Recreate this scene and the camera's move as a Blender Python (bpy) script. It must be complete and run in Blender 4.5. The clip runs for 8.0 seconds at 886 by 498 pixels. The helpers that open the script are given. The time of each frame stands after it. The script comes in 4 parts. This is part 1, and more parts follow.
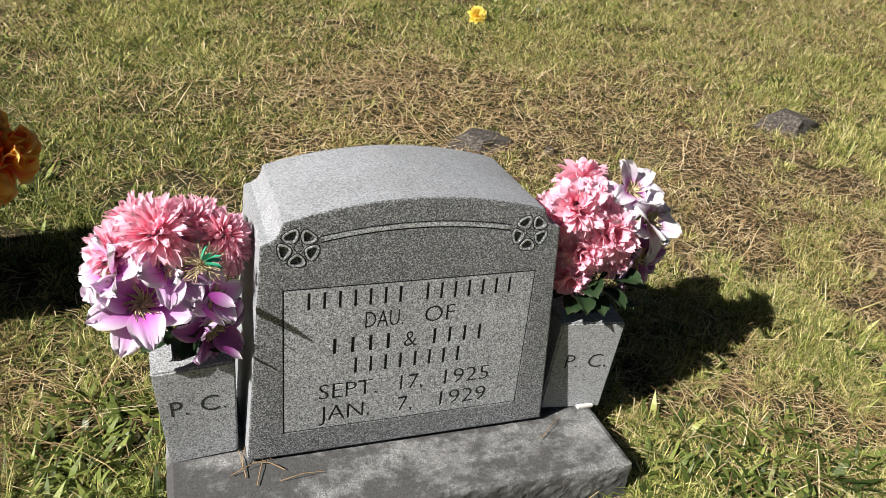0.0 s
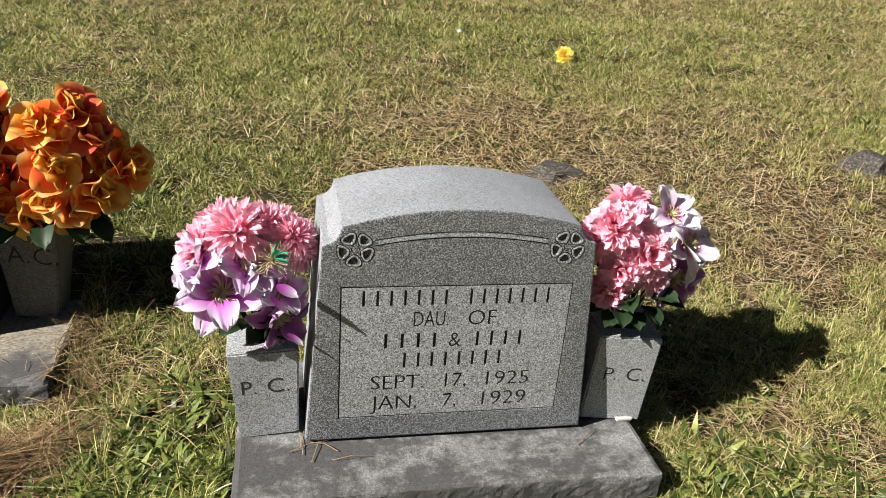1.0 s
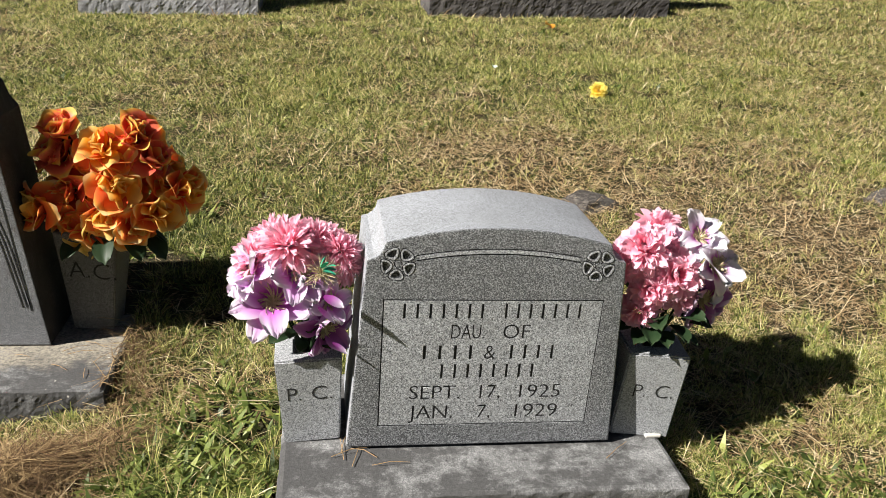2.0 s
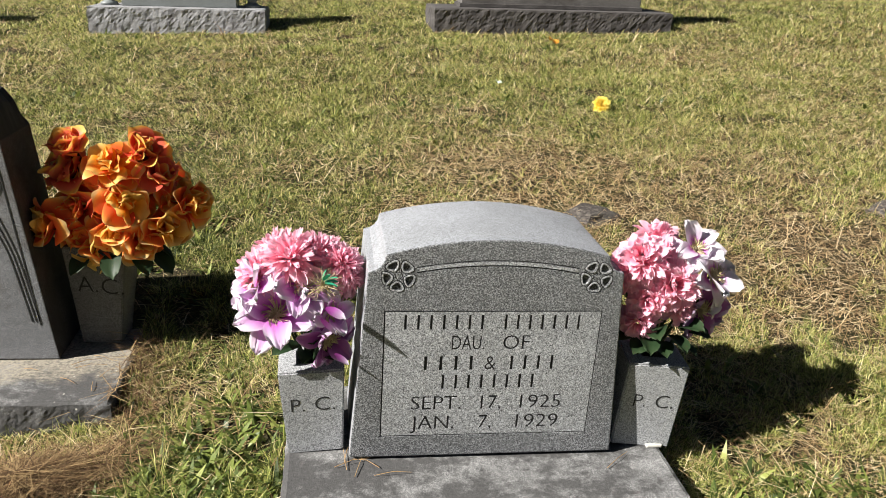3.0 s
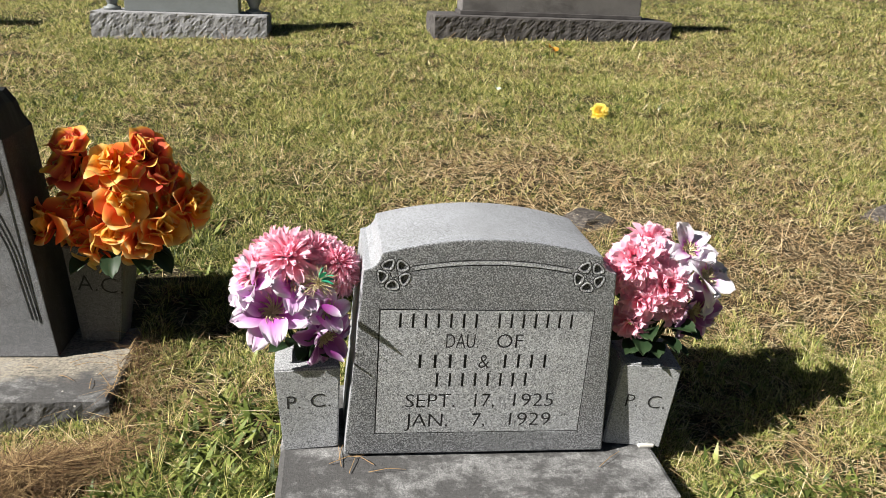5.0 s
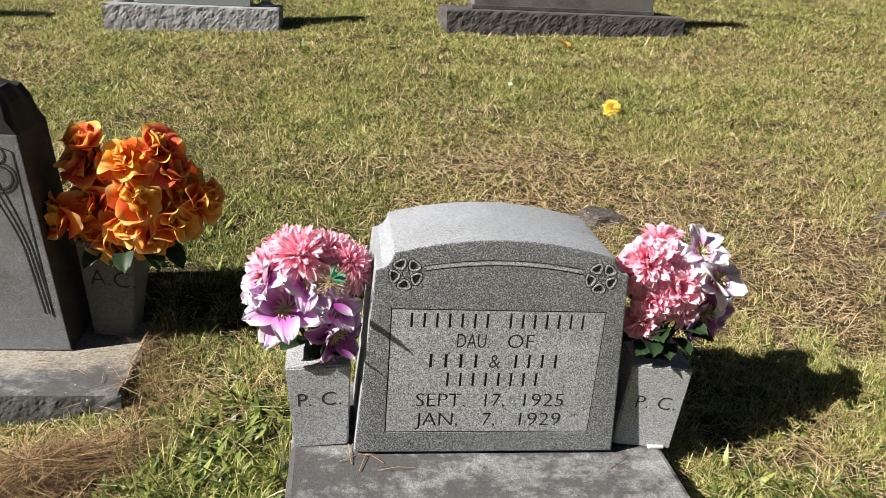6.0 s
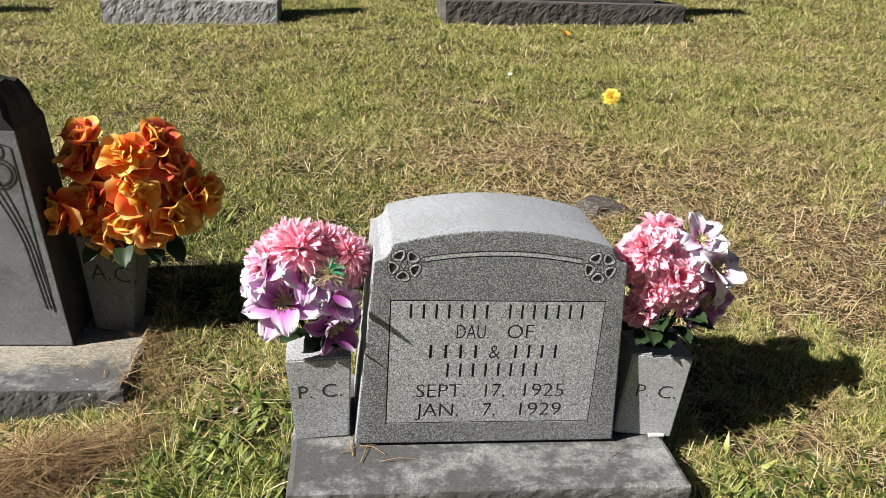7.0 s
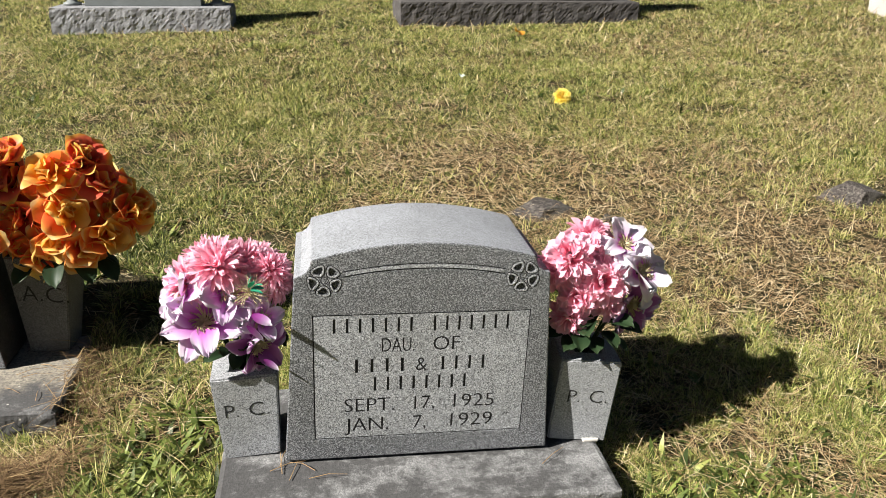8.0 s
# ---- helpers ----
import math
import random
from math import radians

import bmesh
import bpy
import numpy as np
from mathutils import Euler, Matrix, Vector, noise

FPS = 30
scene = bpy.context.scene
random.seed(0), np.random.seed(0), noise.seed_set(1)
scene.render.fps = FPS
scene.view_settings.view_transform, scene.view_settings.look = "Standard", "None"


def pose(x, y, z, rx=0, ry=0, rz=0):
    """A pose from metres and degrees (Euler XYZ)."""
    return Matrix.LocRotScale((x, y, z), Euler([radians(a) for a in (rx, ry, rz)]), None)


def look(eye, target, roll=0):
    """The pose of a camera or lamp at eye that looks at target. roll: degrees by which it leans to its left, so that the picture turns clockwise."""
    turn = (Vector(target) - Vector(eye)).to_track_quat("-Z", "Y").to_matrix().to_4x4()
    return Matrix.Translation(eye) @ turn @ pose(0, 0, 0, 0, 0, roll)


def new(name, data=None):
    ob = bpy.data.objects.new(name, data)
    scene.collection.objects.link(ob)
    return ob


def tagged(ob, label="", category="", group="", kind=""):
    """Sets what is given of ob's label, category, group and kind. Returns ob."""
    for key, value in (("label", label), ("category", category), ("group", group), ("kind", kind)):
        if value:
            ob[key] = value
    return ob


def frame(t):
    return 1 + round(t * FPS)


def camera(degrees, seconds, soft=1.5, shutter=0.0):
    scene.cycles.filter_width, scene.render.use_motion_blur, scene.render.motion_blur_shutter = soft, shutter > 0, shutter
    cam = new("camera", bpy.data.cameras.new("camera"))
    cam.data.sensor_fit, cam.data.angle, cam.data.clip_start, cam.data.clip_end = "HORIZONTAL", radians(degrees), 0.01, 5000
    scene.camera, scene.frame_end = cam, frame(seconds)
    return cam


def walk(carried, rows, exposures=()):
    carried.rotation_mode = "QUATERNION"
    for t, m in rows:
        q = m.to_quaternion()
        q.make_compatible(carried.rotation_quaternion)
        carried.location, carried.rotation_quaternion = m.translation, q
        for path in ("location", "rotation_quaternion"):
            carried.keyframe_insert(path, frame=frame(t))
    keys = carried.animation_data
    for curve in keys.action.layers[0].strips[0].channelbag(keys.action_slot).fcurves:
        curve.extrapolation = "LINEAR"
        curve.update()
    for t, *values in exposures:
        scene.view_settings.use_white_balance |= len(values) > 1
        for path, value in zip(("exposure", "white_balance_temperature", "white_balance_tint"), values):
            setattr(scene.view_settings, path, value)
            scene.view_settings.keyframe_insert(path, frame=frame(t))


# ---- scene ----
cam = camera(59.4, 8.0, soft=0.8)
PATH = [
    (0, (-0.381, -1.106, 0.995), (0.26, 0.565, 0.102), 5.7),
    (0.5, (-0.314, -1.171, 1.005), (0.149, 0.57, 0.136), 5.0),
    (1, (-0.324, -1.283, 1.016), (0.07, 0.497, 0.194), 4.6),
    (1.5, (-0.337, -1.349, 1.024), (0.011, 0.461, 0.248), 4.7),
    (2, (-0.351, -1.376, 1.016), (-0.039, 0.454, 0.272), 4.4),
    (3.5, (-0.331, -1.414, 1.022), (-0.043, 0.438, 0.323), 3.7),
    (4, (-0.33, -1.424, 1.019), (-0.034, 0.43, 0.328), 3.7),
    (4.5, (-0.328, -1.434, 1.011), (-0.03, 0.42, 0.324), 3.9),
    (6, (-0.337, -1.427, 1.026), (-0.07, 0.425, 0.317), 4.5),
    (6.5, (-0.338, -1.425, 1.032), (-0.077, 0.422, 0.311), 4.3),
    (7, (-0.328, -1.428, 1.026), (-0.068, 0.416, 0.296), 3.8),
    (7.5, (-0.29, -1.425, 1.033), (-0.011, 0.416, 0.302), 3.2),
    (8, (-0.212, -1.424, 1.055), (0.104, 0.411, 0.324), 2.6),
]
walk(cam, [(t, look(eye, target, roll)) for t, eye, target, roll in PATH], [(0, 1.04), (1.0, 1.09), (2.0, 1.20), (3.5, 1.24), (8, 1.26)])

# ---- light ----
SUN_WAY = Vector((0.70, 0.215, -0.535)).normalized()
world = bpy.data.worlds.new("world")
world.use_nodes = True
scene.world = world
wn = world.node_tree.nodes
sky = wn.new("ShaderNodeTexSky")
sky.sky_type, sky.sun_disc = "NISHITA", False
sky.sun_elevation = math.asin(-SUN_WAY.z)
sky.sun_rotation = math.atan2(-SUN_WAY.x, -SUN_WAY.y)
world.node_tree.links.new(sky.outputs[0], wn["Background"].inputs[0])
wn["Background"].inputs[1].default_value = 0.012
sun = new("sun", bpy.data.lights.new("sun", "SUN"))
sun.data.energy, sun.data.angle, sun.data.color = 5.0, radians(0.53), (1.0, 0.958, 0.90)
sun.matrix_world = look((-6, -2, 5), Vector((-6, -2, 5)) + SUN_WAY)

# ---- material helpers ----


def lin(r, g, b):
    return (r, g, b, 1.0)


class Mat:
    """A small node builder on one material."""

    def __init__(self, name, rough=0.8, metal=0.0, spec=0.5):
        self.m = bpy.data.materials.new(name)
        self.m.use_nodes = True
        self.t = self.m.node_tree
        self.b = self.t.nodes["Principled BSDF"]
        self.b.inputs["Roughness"].default_value = rough
        self.b.inputs["Metallic"].default_value = metal
        self.b.inputs["Specular IOR Level"].default_value = spec
        self.co = self.t.nodes.new("ShaderNodeTexCoord")

    def link(self, a, b):
        self.t.links.new(a, b)

    def noise(self, scale, detail=4.0, rough=0.55, coord="Object", stretch=None):
        n = self.t.nodes.new("ShaderNodeTexNoise")
        n.inputs["Scale"].default_value = scale
        n.inputs["Detail"].default_value = detail
        n.inputs["Roughness"].default_value = rough
        src = self.co.outputs[coord]
        if stretch:
            mp = self.t.nodes.new("ShaderNodeMapping")
            mp.inputs["Scale"].default_value = stretch
            self.link(src, mp.inputs[0])
            src = mp.outputs[0]
        self.link(src, n.inputs["Vector"])
        return n.outputs["Fac"]

    def voronoi(self, scale, out="Color"):
        n = self.t.nodes.new("ShaderNodeTexVoronoi")
        n.inputs["Scale"].default_value = scale
        self.link(self.co.outputs["Object"], n.inputs["Vector"])
        return n.outputs[out]

    def ramp(self, fac, *stops):
        n = self.t.nodes.new("ShaderNodeValToRGB")
        e = n.color_ramp.elements
        while len(e) < len(stops):
            e.new(0.5)
        for k, (p, c) in enumerate(stops):
            e[k].position = p
            e[k].color = c if len(c) == 4 else (*c, 1.0)
        self.link(fac, n.inputs[0])
        return n.outputs[0]

    def mix(self, fac, a, b, mode="MIX"):
        n = self.t.nodes.new("ShaderNodeMix")
        n.data_type, n.blend_type = "RGBA", mode
        for k, v in ((0, fac), (6, a), (7, b)):
            if isinstance(v, (int, float)):
                n.inputs[k].default_value = v
            elif isinstance(v, tuple):
                n.inputs[k].default_value = v
            else:
                self.link(v, n.inputs[k])
        return n.outputs[2]

    def colour(self, c):
        if isinstance(c, tuple):
            self.b.inputs["Base Color"].default_value = c
        else:
            self.link(c, self.b.inputs["Base Color"])
        return self

    def bump(self, height, strength=0.3, distance=0.002):
        n = self.t.nodes.new("ShaderNodeBump")
        n.inputs["Strength"].default_value = strength
        n.inputs["Distance"].default_value = distance
        self.link(height, n.inputs["Height"])
        self.link(n.outputs[0], self.b.inputs["Normal"])
        return self

    def island(self):
        return self.t.nodes.new("ShaderNodeNewGeometry").outputs["Random Per Island"]

    def rand(self):
        return self.t.nodes.new("ShaderNodeObjectInfo").outputs["Random"]

    def attr(self, name):
        n = self.t.nodes.new("ShaderNodeAttribute")
        n.attribute_name = name
        return n.outputs["Fac"]


def granite(name, dark, mid, pale, rough=0.6, stain=None, stain_lo=0.5, stain_hi=0.66, stain_scale=6.0, bump=0.25, grain=470.0):
    """Speckled granite: crystals of three greys, larger clouding, and an optional stain with edges of its own."""
    m = Mat(name, rough, spec=0.4)
    n = m.voronoi(grain)
    n2 = m.noise(grain * 0.8, 2.0, 0.6)
    c = m.ramp(n, (0.22, dark), (0.42, mid), (0.58, mid), (0.80, pale))
    c2 = m.ramp(n2, (0.38, dark), (0.50, mid), (0.62, pale))
    c = m.mix(0.42, c, c2)
    cloud = m.ramp(m.noise(5.0, 4.0), (0.3, (0.86, 0.86, 0.84)), (0.7, (1.08, 1.08, 1.08)))
    c = m.mix(1.0, c, cloud, "MULTIPLY")
    if stain:
        s = m.ramp(m.noise(stain_scale, 8.0, 0.7, "Object", (1, 1.9, 1.9)), (stain_lo, (0, 0, 0)), (stain_hi, (1, 1, 1)))
        worn = m.ramp(m.noise(140.0, 4.0, 0.7), (0.50, (1, 1, 1)), (0.68, (0.45, 0.45, 0.45)))
        c = m.mix(m.mix(1.0, s, worn, "MULTIPLY"), c, m.mix(m.noise(60.0, 3.0), stain, tuple(min(1, v * 1.8) for v in stain[:3]) + (1.0,)))
    m.colour(m.mix(1.0, c, lin(0.975, 1.0, 1.055), "MULTIPLY"))
    m.bump(m.noise(grain * 0.8, 3.0), bump, 0.0012)
    return m.m


def weathered(name, crust):
    """Old sawn granite: grey crystals under soft dark algae, with a tan crust behind the line crust where there is one."""
    m = Mat(name, 0.88, spec=0.3)
    c = m.mix(0.5, m.ramp(m.voronoi(420.0), (0.2, (0.11, 0.11, 0.11)), (0.5, (0.24, 0.24, 0.237)), (0.8, (0.44, 0.44, 0.43))),
              m.ramp(m.noise(210.0, 4.0, 0.7), (0.35, (0.14, 0.14, 0.14)), (0.65, (0.34, 0.34, 0.335))))
    soft = m.mix(0.45, m.noise(3.6, 5.0, 0.6, "Object", (1, 2.2, 1)), m.noise(24.0, 6.0, 0.75))
    algae = m.mix(m.noise(150.0, 3.0, 0.7), (0.024, 0.024, 0.025, 1.0), (0.105, 0.103, 0.10, 1.0))
    c = m.mix(m.ramp(soft, (0.485, (0.97, 0.97, 0.97)), (0.60, (0.18, 0.18, 0.18))), c, algae)
    if crust:
        xyz = m.t.nodes.new("ShaderNodeSeparateXYZ")
        m.link(m.co.outputs["Object"], xyz.inputs[0])
        wob = m.t.nodes.new("ShaderNodeMath")
        wob.operation = "MULTIPLY_ADD"
        m.link(m.noise(9.0, 7.0, 0.75), wob.inputs[0])
        wob.inputs[1].default_value = 0.34
        m.link(xyz.outputs[1], wob.inputs[2])
        tan = m.mix(m.noise(70.0, 4.0, 0.7), (0.19, 0.168, 0.13, 1.0), (0.40, 0.36, 0.285, 1.0))
        line = m.ramp(wob.outputs[0], (crust[0] + 0.155, (0, 0, 0)), (crust[1] + 0.135, (1, 1, 1)))
        worn = m.ramp(m.noise(110.0, 5.0, 0.75), (0.40, (0.25, 0.25, 0.25)), (0.56, (1, 1, 1)))
        c = m.mix(m.mix(1.0, line, worn, "MULTIPLY"), c, tan)
        dots = m.ramp(m.voronoi(46.0, "Distance"), (0.10, (1, 1, 1)), (0.16, (0, 0, 0)))
        few = m.ramp(m.noise(7.0, 2.0), (0.55, (0, 0, 0)), (0.62, (1, 1, 1)))
        c = m.mix(m.mix(1.0, dots, few, "MULTIPLY"), c, (0.55, 0.53, 0.47, 1.0))
    m.colour(c)
    m.bump(m.noise(230.0, 5.0, 0.7), 0.7, 0.002)
    return m.m


# ---- materials ----
GRANITE_FACE = granite("granite_face", lin(0.016, 0.017, 0.018), lin(0.105, 0.107, 0.108), lin(0.46, 0.46, 0.455), 0.5)
GRANITE_PANEL = granite("granite_panel", lin(0.05, 0.051, 0.05), lin(0.25, 0.252, 0.248), lin(0.62, 0.62, 0.61), 0.75)
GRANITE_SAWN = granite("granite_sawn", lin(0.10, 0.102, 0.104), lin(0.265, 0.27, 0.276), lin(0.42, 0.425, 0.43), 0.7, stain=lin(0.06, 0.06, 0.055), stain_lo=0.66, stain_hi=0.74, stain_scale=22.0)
GRANITE_BASE = weathered("granite_base", None)
GRANITE_VASE = granite("granite_vase", lin(0.08, 0.081, 0.08), lin(0.30, 0.302, 0.298), lin(0.56, 0.56, 0.55), 0.7)
GRANITE_NEIGHBOUR = granite("granite_neighbour", lin(0.05, 0.051, 0.053), lin(0.15, 0.151, 0.154), lin(0.34, 0.34, 0.34), 0.5, stain=lin(0.045, 0.036, 0.030), stain_lo=0.52, stain_hi=0.72, stain_scale=3.0)
# brown-streaked granite, darkened further to paint the shade of the end faces
GRANITE_STREAKED_SHADED_SIDE = granite("granite_streaked_shaded_side", lin(0.014, 0.012, 0.011), lin(0.045, 0.038, 0.034), lin(0.12, 0.105, 0.095), 0.85, stain=lin(0.020, 0.015, 0.012), stain_lo=0.40, stain_hi=0.6, stain_scale=4.0)
GRANITE_SOOT = granite("granite_soot", lin(0.004, 0.004, 0.004), lin(0.008, 0.008, 0.008), lin(0.016, 0.016, 0.016), 0.75, stain=lin(0.25, 0.25, 0.24), stain_lo=0.68, stain_hi=0.75, stain_scale=14.0)
GRANITE_OLD = granite("granite_old", lin(0.03, 0.027, 0.025), lin(0.07, 0.063, 0.058), lin(0.16, 0.145, 0.13), 0.85, stain=lin(0.03, 0.026, 0.024), stain_lo=0.42, stain_hi=0.6, bump=0.6)
GRANITE_FAR = granite("granite_far", lin(0.12, 0.13, 0.125), lin(0.17, 0.182, 0.172), lin(0.23, 0.24, 0.23), 0.5, bump=0.1)
ROCK = granite("rock", lin(0.016, 0.013, 0.011), lin(0.05, 0.041, 0.034), lin(0.14, 0.12, 0.10), 0.9, stain=lin(0.04, 0.037, 0.03), bump=1.0, grain=160.0)
GRANITE_LICHEN = weathered("granite_lichen", (0.50, 0.60))
# stained vase granite, darkened to hold the shade the neighbouring vase stands in
GRANITE_VASE_SHADED = granite("granite_vase_shaded", lin(0.03, 0.029, 0.027), lin(0.115, 0.109, 0.10), lin(0.25, 0.24, 0.225), 0.8, stain=lin(0.05, 0.045, 0.035), stain_lo=0.5, stain_hi=0.7)
# granite darkened to paint the shade inside the rosette petals
HOLLOW_SHADE = granite("granite_hollow_shade", lin(0.012, 0.012, 0.013), lin(0.045, 0.046, 0.047), lin(0.20, 0.20, 0.20), 0.8)
GROOVE = Mat("groove_dark", 0.9).colour(lin(0.016, 0.016, 0.015)).m

# ---- building helpers ----

def part(name, data, material, parent=None, label="", at=None):
    """Links a mesh (or a bmesh) as one object, under a thing or a part."""
    if isinstance(data, bmesh.types.BMesh):
        me = bpy.data.meshes.new(name)
        data.to_mesh(me)
        data.free()
    else:
        me = data
    mats = material if isinstance(material, (list, tuple)) else [material]
    if not me.materials:
        for k in mats:
            me.materials.append(k)
    ob = new(name, me)
    ob.parent = parent
    if at is not None:
        ob.matrix_basis = at
    if label:
        tagged(ob, label)
    return ob


def thing(name, m, label, category, group="", kind=""):
    ob = new(name)
    ob.empty_display_size = 0.1
    ob.matrix_basis = m
    return tagged(ob, label, category, group, kind)


def soup(name, verts, tris, attrs=None, smooth=False):
    """A mesh from arrays of corners and triangles."""
    me = bpy.data.meshes.new(name)
    me.vertices.add(len(verts))
    me.vertices.foreach_set("co", np.asarray(verts, dtype=np.float32).ravel())
    tris = np.asarray(tris, dtype=np.int32)
    me.loops.add(tris.size)
    me.loops.foreach_set("vertex_index", tris.ravel())
    me.polygons.add(len(tris))
    me.polygons.foreach_set("loop_start", np.arange(0, tris.size, 3, dtype=np.int32))
    me.polygons.foreach_set("use_smooth", np.full(len(tris), smooth))
    for key, val in (attrs or {}).items():
        a = me.attributes.new(key, "FLOAT", "POINT")
        a.data.foreach_set("value", np.asarray(val, dtype=np.float32))
    me.update(calc_edges=True)
    return me


class Geo:
    """Gathers curved sheets and tubes into one mesh, with u along each of them."""

    def __init__(self):
        self.v, self.f, self.u, self.n = [], [], [], 0

    def sheet(self, m, grid, us):
        """grid: rows x columns x 3; us: one value a row."""
        r, c, _ = grid.shape
        a = np.array(m)
        p = grid.reshape(-1, 3) @ a[:3, :3].T + a[:3, 3]
        self.v.append(p)
        self.u.append(us.ravel() if np.ndim(us) == 2 else np.repeat(us, c))
        i = np.arange((r - 1) * (c - 1))
        q = (i // (c - 1)) * c + i % (c - 1) + self.n
        self.f.append(np.stack([q, q + 1, q + c + 1], 1))
        self.f.append(np.stack([q, q + c + 1, q + c], 1))
        self.n += r * c

    def tube(self, pts, radius, sides=5, taper=0.4):
        pts = [Vector(p) for p in pts]
        rows = []
        for k, p in enumerate(pts):
            d = (pts[min(k + 1, len(pts) - 1)] - pts[max(k - 1, 0)]).normalized()
            s = d.orthogonal().normalized()
            w = d.cross(s)
            r = radius * (1 - (1 - taper) * k / max(1, len(pts) - 1))
            rows.append([p + (s * math.cos(6.2832 * j / sides) + w * math.sin(6.2832 * j / sides)) * r for j in range(sides + 1)])
        self.sheet(Matrix.Identity(4), np.array(rows), np.linspace(0, 1, len(pts)))

    def mesh(self, name, smooth=True):
        return soup(name, np.concatenate(self.v), np.concatenate(self.f), {"u": np.concatenate(self.u)}, smooth)


def petal_grid(rng, length, width, rise=0.3, curl=0.0, cup=0.3, ruffle=0.0, blunt=0.5, rows=8, cols=7, neck=0.25):
    """A petal that grows along +x and lies in the xy plane; rise lifts it, curl bends its tip, cup folds its sides up."""
    s = np.linspace(0, 1, rows)
    t = np.linspace(-1, 1, cols)
    prof = np.sin(np.pi * np.clip(s, 0, 1) ** 0.8 * (1 - 0.5 * blunt * s ** 3) * 0.97 + 0.03) ** 0.75
    prof = np.maximum(prof, neck * (1 - s))
    prof[-1] = 0.12 + 0.35 * blunt
    S, T = np.meshgrid(s, t, indexing="ij")
    ang = rise + curl * S ** 1.5
    dx = np.cumsum(np.cos(ang), 0) / rows * length
    dz = np.cumsum(np.sin(ang), 0) / rows * length
    half = width / 2 * prof[:, None] * T
    lift = cup * width * (T ** 2) * prof[:, None] * 0.6
    ph, fr = rng.uniform(0, 6.28), rng.uniform(2.2, 3.6)
    wave = ruffle * width * S ** 2 * np.sin(ph + fr * np.pi * T + 2.2 * S)
    tip = -0.10 * length * (1 - blunt) * (T ** 2) * (S ** 6)
    X = dx - np.sin(ang) * (lift + wave) + tip
    Z = dz + np.cos(ang) * (lift + wave)
    return np.stack([X, half, Z], 2), s


def round_petal(rng, length, width, rise, curl, cup=0.35, ruffle=0.06, rows=11, cols=13):
    """A broad petal with a full round rim that waves a little."""
    S, T = np.meshgrid(np.linspace(0, 1, rows), np.linspace(-1, 1, cols), indexing="ij")
    along = S * (1 - 0.30 * T ** 2 + 0.03 * np.sin(7 * T + rng.uniform(0, 6.28)))
    half = width / 2 * T * (0.22 + 0.78 * np.sin(np.clip(S * 1.25, 0, 1) * np.pi / 2)) * (1 - 0.10 * S ** 4)
    ang = rise + curl * along ** 1.6
    step = np.diff(along, axis=0, prepend=0) * length
    dx, dz = np.cumsum(np.cos(ang) * step, 0), np.cumsum(np.sin(ang) * step, 0)
    ph = rng.uniform(0, 6.28)
    lift = cup * width * T ** 2 * (0.35 + 0.4 * S) + ruffle * width * S ** 3 * np.sin(ph + rng.uniform(3.0, 5.0) * T)
    return np.stack([dx - np.sin(ang) * lift, half, dz + np.cos(ang) * lift], 2), np.clip(along + 0.12 * S ** 6, 0, 1)


def aim(at, way, roll=0.0):
    """A pose at a place whose z axis points along way."""
    q = Vector(way).normalized().to_track_quat("Z", "Y").to_matrix().to_4x4()
    return Matrix.Translation(at) @ q @ pose(0, 0, 0, 0, 0, roll)


def lattice(x, y, scale, seed=0):
    """Smooth value noise in the plane, 0 to 1."""
    x, y = np.asarray(x) / scale + 37.3, np.asarray(y) / scale + 91.7
    i, j = np.floor(x).astype(np.int64), np.floor(y).astype(np.int64)
    fx, fy = x - i, y - j
    fx, fy = fx * fx * (3 - 2 * fx), fy * fy * (3 - 2 * fy)

    def h(a, b):
        k = (a * 374761393 + b * 668265263 + seed * 974711) & 0x7FFFFFFF
        k = ((k ^ (k >> 13)) * 1274126177) & 0x7FFFFFFF
        return ((k ^ (k >> 16)) & 0xFFFF) / 65535.0

    return (h(i, j) * (1 - fx) + h(i + 1, j) * fx) * (1 - fy) + (h(i, j + 1) * (1 - fx) + h(i + 1, j + 1) * fx) * fy


def ground_z(x, y):
    """Height of the sloping turf."""
    x, y = np.asarray(x, dtype=float), np.asarray(y, dtype=float)
    over = np.clip(y - 1.3, 0, None)
    up = np.where(over < 3.0, 0.137 * (y) - 0.0085 * over ** 2, 0.137 * 4.3 - 0.0085 * 9 + 0.086 * (y - 4.3))
    up = np.where(y > 60, 0.137 * 4.3 - 0.0765 + 0.086 * 55.7 + 0 * y, up)
    up = np.where(y < -6, -0.137 * 6 + 0 * y, up)
    across = (0.092 - 0.036 * np.clip((y - 0.8) / 3.2, 0, 1)) * 6 * np.tanh(x / 6)
    lumps = 0.022 * (lattice(x, y, 0.55, 3) - 0.5) + 0.012 * (lattice(x, y, 0.21, 5) - 0.5)
    dip = -0.055 * np.exp(-((x + 1.25) / 0.42) ** 2 - ((y - 0.30) / 0.22) ** 2)
    dip += -0.050 * np.exp(-((x + 0.60) / 0.30) ** 2 - ((y - 0.72) / 0.26) ** 2) - 0.028 * np.exp(-((x - 0.66) / 0.22) ** 2 - ((y - 0.02) / 0.22) ** 2)
    return -0.105 + up + across + lumps + dip


